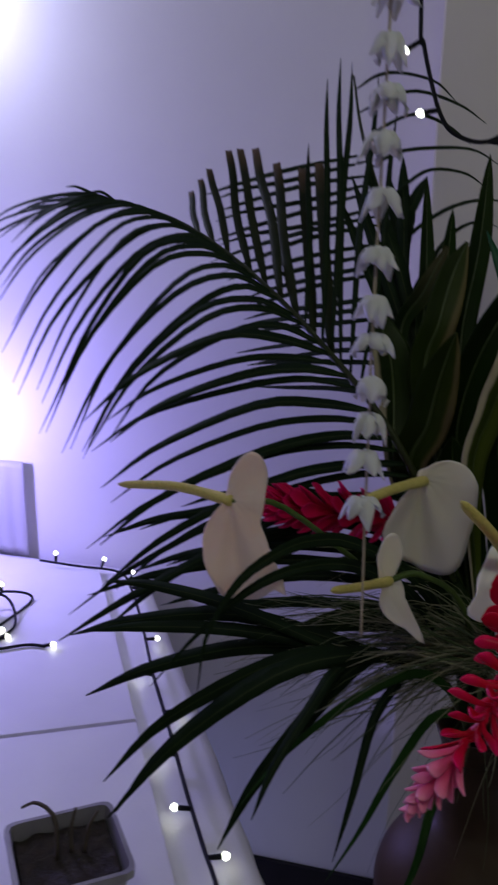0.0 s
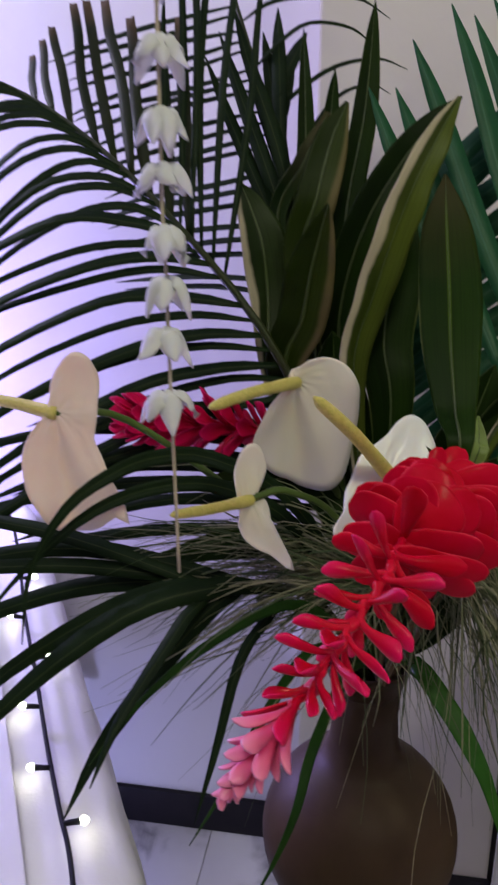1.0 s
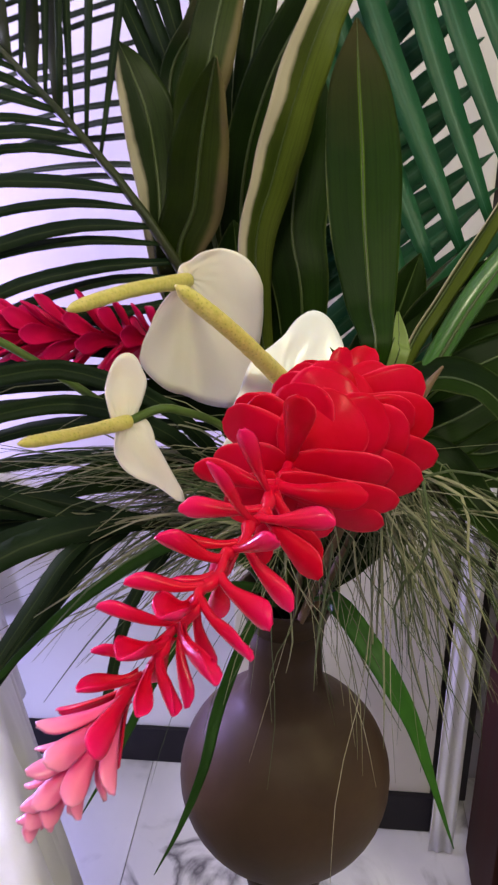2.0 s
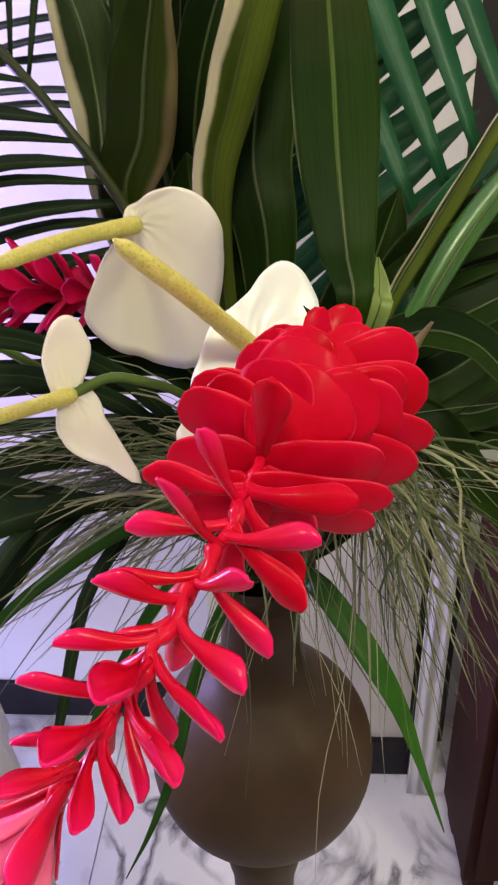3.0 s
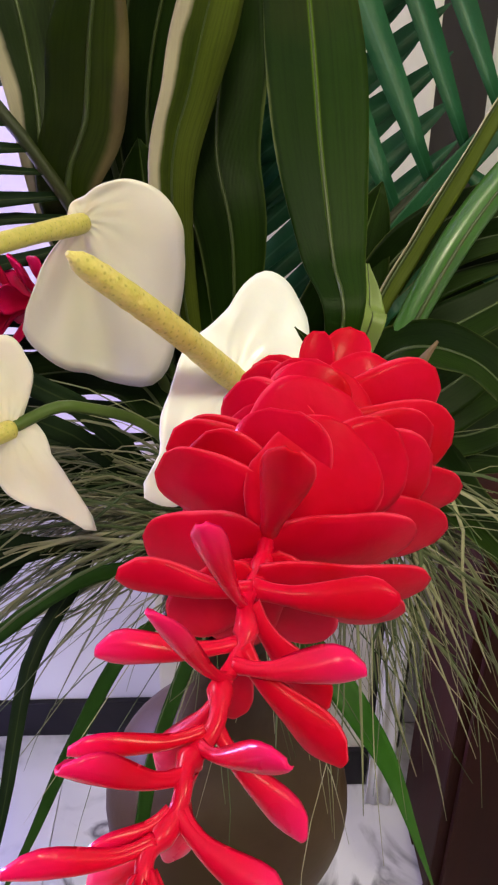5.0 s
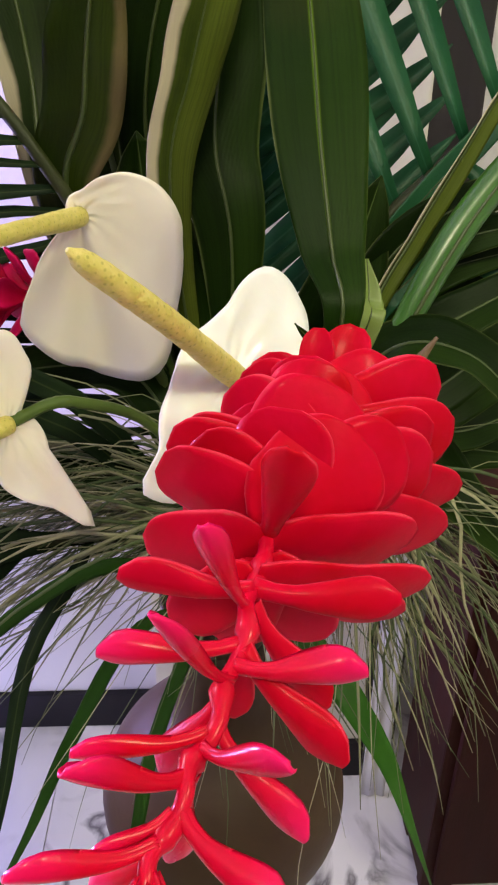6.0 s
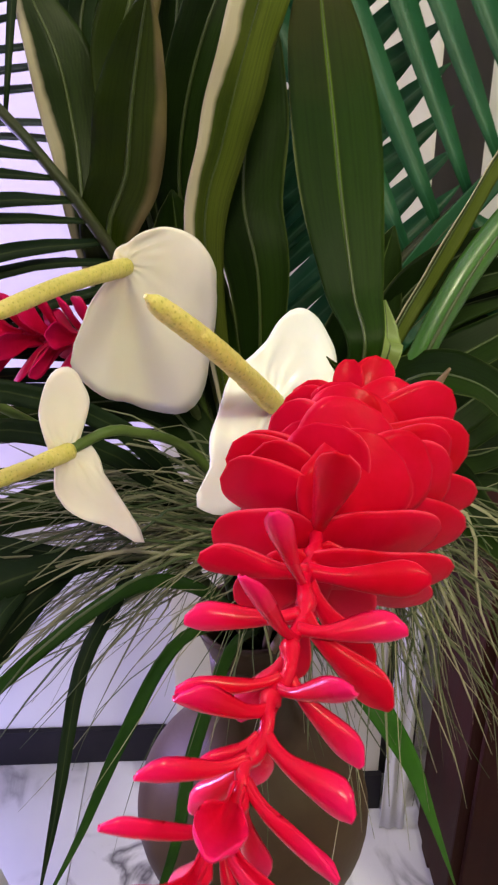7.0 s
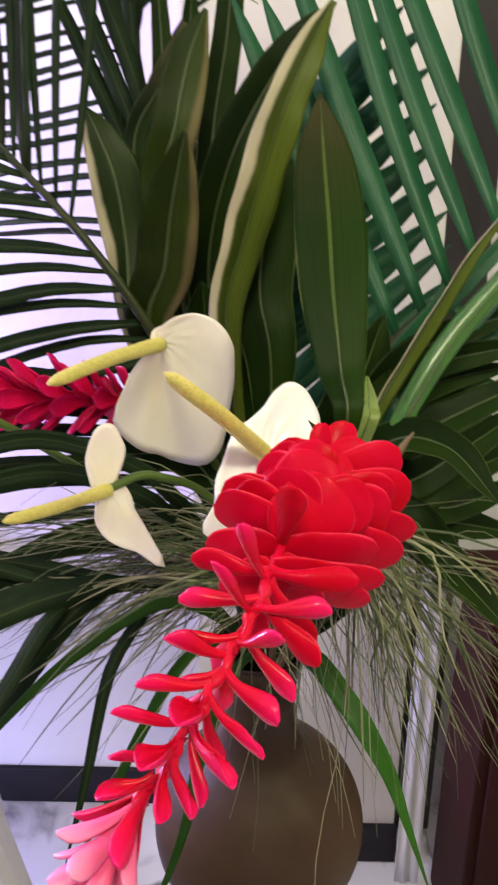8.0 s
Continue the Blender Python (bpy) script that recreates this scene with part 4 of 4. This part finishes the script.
def large_ginger():
    g, a0, line, tg = spike("large red ginger flower hanging forward with pink tip", AXIS, [(0.150, -0.03, 1.02), (0.14, 0.03, 0.92), tuple(MOUTH)], 1.0, PINK)
    rnd = random.Random(3)
    for rows, bend, material, broad in ((CREST, 0.7, RED, True), (REAR, -0.35, RED, True), (MIDDLE, -0.30, RED, True), (FRONT, -0.35, RED, True), (BOATS, -1.1, RED, False), (FINGERS, -1.9, PINK, False), (FINGERS_LOW, -1.9, PINK, False)):
        for s, angle, length, lean, half in rows:
            k = int(s * 200)
            add_bract(g, a0, line[k], tg[k], angle, length / 1000, lean, half / 1000, bend * rnd.uniform(0.85, 1.15), material, rnd, broad)
    for i in range(26):
        u = i / 25
        k = int((0.80 + 0.17 * u) * 200)
        add_bract(g, a0, line[k], tg[k], 137.5 * i, 0.031 - 0.007 * u, 46 + 32 * u, 0.0042 - 0.0010 * u, 1.2, PINK if u < 0.12 else PALE_PINK, rnd, False)


large_ginger()


def small_spike(u):
    return 0.02 + 0.93 * u, value([0.030, 0.048, 0.050, 0.040], u), 0.0100 - 0.002 * u, 30 + 36 * u, 0.8, 0


def small_ginger():
    g, a0, line, tg = spike("smaller deep red ginger flower behind", [(0.035, 0.10, 1.028), (-0.02, 0.095, 1.036), (-0.07, 0.085, 1.044), (-0.098, 0.077, 1.050)], [(0.08, 0.10, 0.98), (0.115, 0.07, 0.88), tuple(MOUTH)], 0.7, RED_DEEP)
    rnd = random.Random(8)
    for i in range(56):
        s, length, half, lean, bend, _ = small_spike((i + 0.5) / 56)
        k = int(s * 200)
        add_bract(g, a0, line[k], tg[k], 137.5 * i, length * rnd.uniform(0.88, 1.1), lean + rnd.uniform(-7, 7), half * 0.85, -1.1, RED_DEEP, rnd, False)


small_ginger()



# ---- fine grass ----
def tuft(name, roots, aim, count, label, seed, material=GRASS):
    rnd = random.Random(seed)
    bm = bmesh.new()
    for i in range(count):
        a = Vector(roots) + Vector((rnd.gauss(0, 0.015), rnd.gauss(0, 0.015), rnd.gauss(0, 0.012)))
        d = Vector(aim[0]).lerp(Vector(aim[1]), rnd.random()) + Vector((rnd.gauss(0, 0.04), rnd.gauss(0, 0.035), rnd.gauss(0, 0.035)))
        length = rnd.uniform(0.45, 1.2)
        b = a + d * length
        sag = Vector((0, 0, 1)) * d.length * rnd.uniform(0.0, 0.18)
        kink = Vector((rnd.gauss(0, 0.0035), rnd.gauss(0, 0.0035), rnd.gauss(0, 0.0035)))
        w = rnd.uniform(0.00022, 0.00045) if rnd.random() < 0.72 else rnd.uniform(0.0006, 0.0012)
        ribbon(bm, [a, a.lerp(b, 0.4) + sag + kink, a.lerp(b, 0.75) + sag * 0.7 - kink, b], [w, w, w * 0.8, w * 0.2], (rnd.uniform(-1, 1), -1, rnd.uniform(-0.3, 1)), 0.3, 0, 0.0003, 7, 1)
    return solid(name, bm, material, label, "grass", "stuff")


tuft("grass_tuft", (0.10, 0.0, 0.93), [(-0.22, 0.05, -0.005), (-0.13, 0.0, -0.10)], 290, "fine dry grass spreading below the white flowers", 1)
tuft("grass_tuft", (0.17, -0.04, 0.96), [(0.0, -0.03, -0.14), (0.11, -0.04, -0.08)], 150, "fine green grass hanging beside the vase", 2)
tuft("grass_tuft", (0.18, -0.04, 0.95), [(0.17, -0.02, -0.05), (0.05, -0.03, -0.20)], 80, "thin dry grass hanging beside the vase", 5)
tuft("grass_tuft", (0.115, -0.03, 0.93), [(-0.13, -0.05, -0.10), (0.09, -0.04, -0.15)], 46, "dry grass hanging over the vase", 3)


def strap(pts, w, material, label):
    return solid("grass_blade", ribbon(bmesh.new(), pts, [0.5 * w, 0.9 * w, w, w, 0.85 * w, 0.6 * w, 0.3 * w, 0.05 * w], (0.2, -1, 0.3), 0.25, 0, 0.0005, 24, 4), material, label, "leaf", group="long blades")


strap([(0.125, 0.02, 0.83), (0.140, -0.03, 0.862), (0.163, -0.06, 0.838), (0.174, -0.075, 0.822), (0.188, -0.09, 0.795), (0.203, -0.10, 0.750), (0.222, -0.11, 0.690)], 0.0088, BLADE, "green grass blade hanging beside the vase")
strap([(0.11, 0.02, 0.84), (0.05, -0.05, 0.89), (0.01, -0.08, 0.85), (-0.02, -0.10, 0.80), (-0.05, -0.11, 0.75)], 0.0045, BLADE_DARK, "dark green blade hanging over the table edge")
strap([(0.115, 0.02, 0.83), (0.085, -0.02, 0.85), (0.053, -0.05, 0.796), (0.037, -0.08, 0.757), (0.018, -0.10, 0.722), (-0.002, -0.11, 0.688)], 0.005, BLADE_DARK, "dark green blade hanging in front of the vase")
strap([(0.11, 0.02, 0.84), (0.04, -0.03, 0.92), (-0.03, -0.06, 0.905), (-0.09, -0.08, 0.86), (-0.13, -0.09, 0.81)], 0.0045, BLADE_DARK, "dark green blade arching over the table edge")


for pts in ([(0.11, 0.04, 0.85), (0.04, 0.01, 0.99), (-0.03, -0.01, 1.04), (-0.073, -0.03, 1.049), (-0.106, -0.06, 1.045), (-0.138, -0.08, 1.024), (-0.164, -0.09, 0.978), (-0.171, -0.10, 0.926)], [(0.11, 0.04, 0.85), (0.04, 0.01, 0.97), (-0.02, -0.01, 1.015), (-0.069, -0.03, 1.025), (-0.12, -0.06, 1.016), (-0.17, -0.08, 0.977), (-0.215, -0.09, 0.924)]):
    strap(pts, 0.0065, PALM, "dark drooping palm leaflet in front of the blush flower")


# ---- garland of white flowers ----
def garland():
    g = thing("flower_garland", (-0.0465, -0.24, 1.05), "hanging string of small white orchid-like flowers", "garland")
    o = Vector((-0.0465, -0.24, 1.05))
    part("string", tube(bmesh.new(), [(-0.043, -0.24, 1.055), (-0.046, -0.24, 1.2), (-0.0475, -0.24, 1.4), (-0.048, -0.24, 2.69)], 0.0009, 30, 6, o), STRING, g)
    rnd = random.Random(4)
    for z in (1.143, 1.174, 1.198, 1.221, 1.248, 1.271, 1.300, 1.334, 1.366, 1.392, 1.419, 1.447, 1.475):
        bm = bmesh.new()
        a = rnd.uniform(0, 6)
        c = Vector((-0.0465, -0.24, z + 0.008)) - o
        for k in range(5):
            th = a + k * 2 * math.pi / 5 + rnd.uniform(-0.3, 0.3)
            d = Vector((math.cos(th), math.sin(th), 0))
            ln = rnd.uniform(0.010, 0.016)
            pts = [c, c + d * ln * 0.5 + Vector((0, 0, 0.001)), c + d * ln * 0.85 + Vector((0, 0, -0.006)), c + d * ln * rnd.uniform(0.8, 1.2) + Vector((0, 0, -rnd.uniform(0.011, 0.019)))]
            ribbon(bm, pts, [0.002, 0.005, 0.007, 0.0065, 0.0045, 0.0008], (0, 0, 1), -0.2, -0.4, 0.0005, 8, 4, 0.1, 2)
        tube(bm, [c + Vector((0, 0, 0.002)), c + Vector((0, 0, -0.006))], [0.0022, 0.003], 2, 6)
        part("blossom", bm, PETAL, g)
    return g


garland()


# ---- string lights ----
def light_string(path, bulbs, label, n=60):
    """bulbs: (place along the cable, direction of its stub)."""
    g = thing("string_lights", path[0], label, "string lights", "string lights")
    o = Vector(path[0])
    part("cable", tube(bmesh.new(), path, 0.0024, n, 8, o), CABLE, g, "black cable")
    line = spline(path, 200)
    for s, d in bulbs:
        a = line[int(s * 200)] - o
        d = Vector(d).normalized()
        socket = part("socket", tube(bmesh.new(), [a, a + d * 0.016], [0.0024, 0.0030], 3, 8), CABLE, g, "black bulb socket")
        part("bulb", tube(bmesh.new(), [a + d * 0.016, a + d * 0.019, a + d * 0.023], [0.0028, 0.0044, 0.0040, 0.0018], 6, 14), BULB, socket, "lit warm white bulb")
    return g


Z = 0.715
light_string([(-0.60, 0.74, Z), (-0.52, 0.72, Z), (-0.43, 0.70, Z), (-0.388, 0.62, Z), (-0.342, 0.487, Z), (-0.291, 0.319, Z), (-0.242, 0.176, Z), (-0.202, 0.055, Z), (-0.171, -0.033, Z), (-0.150, -0.09, Z), (-0.12, -0.2, Z - 0.002), (-0.08, -0.32, Z - 0.004)],
             [(0.04, (0, 0.2, 1)), (0.14, (0.3, 0.4, 1)), (0.20, (0.8, 0.3, 0.1)), (0.27, (1, 0.2, 0.1)), (0.35, (1, 0.1, 0.1)), (0.40, (1, 0.1, 0.1)), (0.46, (-1, 0.1, 0.1)), (0.52, (1, 0.3, 0.0)), (0.585, (-1, -0.1, 0.1)), (0.665, (-1, -0.1, 0.1)), (0.75, (1, 0.1, 0.1)), (0.86, (-1, 0, 0.1))],
             "black cable with small lit bulbs lying along the table edge")
light_string([(-0.70, 0.45, Z), (-0.60, 0.52, Z + 0.02), (-0.545, 0.45, Z), (-0.57, 0.38, Z), (-0.64, 0.40, Z + 0.015), (-0.60, 0.50, Z + 0.03), (-0.55, 0.55, Z), (-0.58, 0.36, Z), (-0.50, 0.38, Z), (-0.47, 0.378, Z)],
             [(0.12, (0, 0, 1)), (0.3, (1, 0.3, 0.2)), (0.55, (0.2, 0.2, 1)), (0.74, (1, 0.2, 0.2)), (0.97, (1, 0, 0.2))], "tangle of black cable with lit bulbs on the table")
light_string([(0.0, 0.20, 2.69), (0.005, 0.18, 1.9), (0.016, 0.15, 1.56), (0.021, 0.15, 1.525), (0.041, 0.15, 1.462), (0.062, 0.15, 1.437), (0.100, 0.15, 1.434), (0.135, 0.15, 1.475), (0.18, 0.16, 1.60), (0.25, 0.2, 1.9), (0.3, 0.25, 2.69)],
             [(0.27, (-1, 0, -0.6)), (0.40, (-1, 0, -0.2)), (0.585, (1, 0, -0.1)), (0.16, (1, 0, -0.3))], "black cable with lit bulbs hanging from the ceiling", 80)


# ---- pot on the table ----
def pot():
    p = thing("plant_pot", (-0.285, -0.120, 0.712), "square grey-white plant pot with soil and cut twigs", "pot")
    m = pose(0, 0, 0, 0, 0, 27)
    bm = bmesh.new()
    rings = []
    for h, z in ((0.034, 0.0), (0.036, 0.003), (0.046, 0.055), (0.050, 0.056), (0.050, 0.064), (0.046, 0.064), (0.044, 0.05)):
        ring = []
        for cx, cy in ((1, 1), (-1, 1), (-1, -1), (1, -1)):
            for a in (-0.25, 0, 0.25):
                base = math.atan2(cy, cx)
                rr = h * math.sqrt(2) * (0.94 if a else 0.975)
                ring.append(bm.verts.new(m @ Vector((rr * math.cos(base + a * 0.4), rr * math.sin(base + a * 0.4), z))))
        rings.append(ring)
    for a, b in zip(rings, rings[1:]):
        for k in range(12):
            bm.faces.new((a[k], a[(k + 1) % 12], b[(k + 1) % 12], b[k]))
    bm.faces.new(rings[0][::-1])
    part("body", bm, POT, p, smooth=False)
    bm = bmesh.new()
    bmesh.ops.create_grid(bm, x_segments=14, y_segments=14, size=0.043)
    for v in bm.verts:
        v.co = m @ (v.co + Vector((0, 0, 0.05 + 0.006 * noise.noise(v.co * 70))))
    bmesh.ops.solidify(bm, geom=bm.faces[:], thickness=0.01)
    part("soil", bm, SOIL, p, "dark potting soil")
    for q in ([(0.0, 0.01, 0.05), (0.0, 0.012, 0.075), (0.002, 0.02, 0.09)], [(0.012, 0.012, 0.05), (0.016, 0.013, 0.075), (0.024, 0.016, 0.092)], [(-0.01, 0.0, 0.05), (-0.015, 0.01, 0.085), (-0.035, 0.02, 0.092), (-0.05, 0.022, 0.084)]):
        part("twig", tube(bmesh.new(), q, [0.0025, 0.002, 0.0014], 8, 6), TWIG, p)
    return p


pot()


def jar():
    j = thing("amber_jar", (-0.64, 0.47, 0.702), "amber orange jar standing on the white table", "jar")
    part("body", lathe(bmesh.new(), [(0.0, 0), (0.034, 0.0), (0.038, 0.004), (0.039, 0.05), (0.036, 0.066), (0.028, 0.074), (0.028, 0.082), (0.0, 0.082)], 32), AMBER, j)
    return j


jar()


def drape(name, m, width, height, depth, label, category, folds=9, material=CLOTH):
    bm = bmesh.new()
    grid = []
    for i in range(61):
        u = i / 60
        col = []
        for k in range(13):
            v = k / 12
            col.append(m @ Vector((width * (u - 0.5) * (1 + 0.12 * (1 - v)), depth * (0.3 + 0.7 * (1 - v)) * math.sin(u * folds * 2 * math.pi + 0.6 * math.sin(v * 3)), height * v)))
        grid.append(col)
    sheet(bm, grid, 0.002)
    return solid(name, bm, material, label, category)


drape("white_curtain", pose(-0.715, 0.810, 0.702, 0, 0, -10), 0.13, 0.20, 0.0015, "white gathered cloth standing at the wall on the table", "curtain", 4, SHEER)


# ---- right-hand furniture ----
def cabinet():
    c = thing("wooden_cabinet", (0.655, 0.29, 0), "dark red-brown wooden cabinet beside the vase", "cabinet")
    m = pose(0, 0, 0, 0, 0, -10)
    part("body", box(bmesh.new(), (-0.20, -0.08, 0.05), (0.24, 0.08, 0.66), m, 0.004), DARK_WOOD, c, smooth=False)
    part("top", box(bmesh.new(), (-0.212, -0.10, 0.6605), (0.252, 0.09, 0.682), m, 0.005), DARK_WOOD, c, smooth=False)
    for x in (-0.17, 0.21):
        for y in (-0.055, 0.055):
            part("foot", box(bmesh.new(), (x - 0.02, y - 0.02, 0), (x + 0.02, y + 0.02, 0.0495), m, 0.003), DARK_WOOD, c, smooth=False)
    for x in (-0.185, 0.025):
        door = part("door", box(bmesh.new(), (x, -0.092, 0.07), (x + 0.20, -0.081, 0.64), m, 0.003), DARK_WOOD, c, smooth=False)
    return c


cabinet()
# no real cloth: a made-up strip for the pale edge between pillar and cabinet
drape("white_drape", pose(0.445, 0.44, 0.002, 0, 0, -12), 0.036, 0.95, 0.002, "made-up pale strip standing in for the light edge beside the pillar", "drape", 2)


# ---- marble floor tiles ----
tile_mesh = finish(box(bmesh.new(), (-0.299, -0.299, -0.012), (0.299, 0.299, 0.0), bevel=0.001), "tile", MARBLE, False)
for i in range(-4, 5):
    for j in range(0, 7):
        t = new("tile", tile_mesh)
        t.matrix_world = WALL @ pose(0.24 + 0.6 * i, -0.30 - 0.6 * j, 0, 0, 0, 90 * ((i + j) % 4))
        t.parent = floor
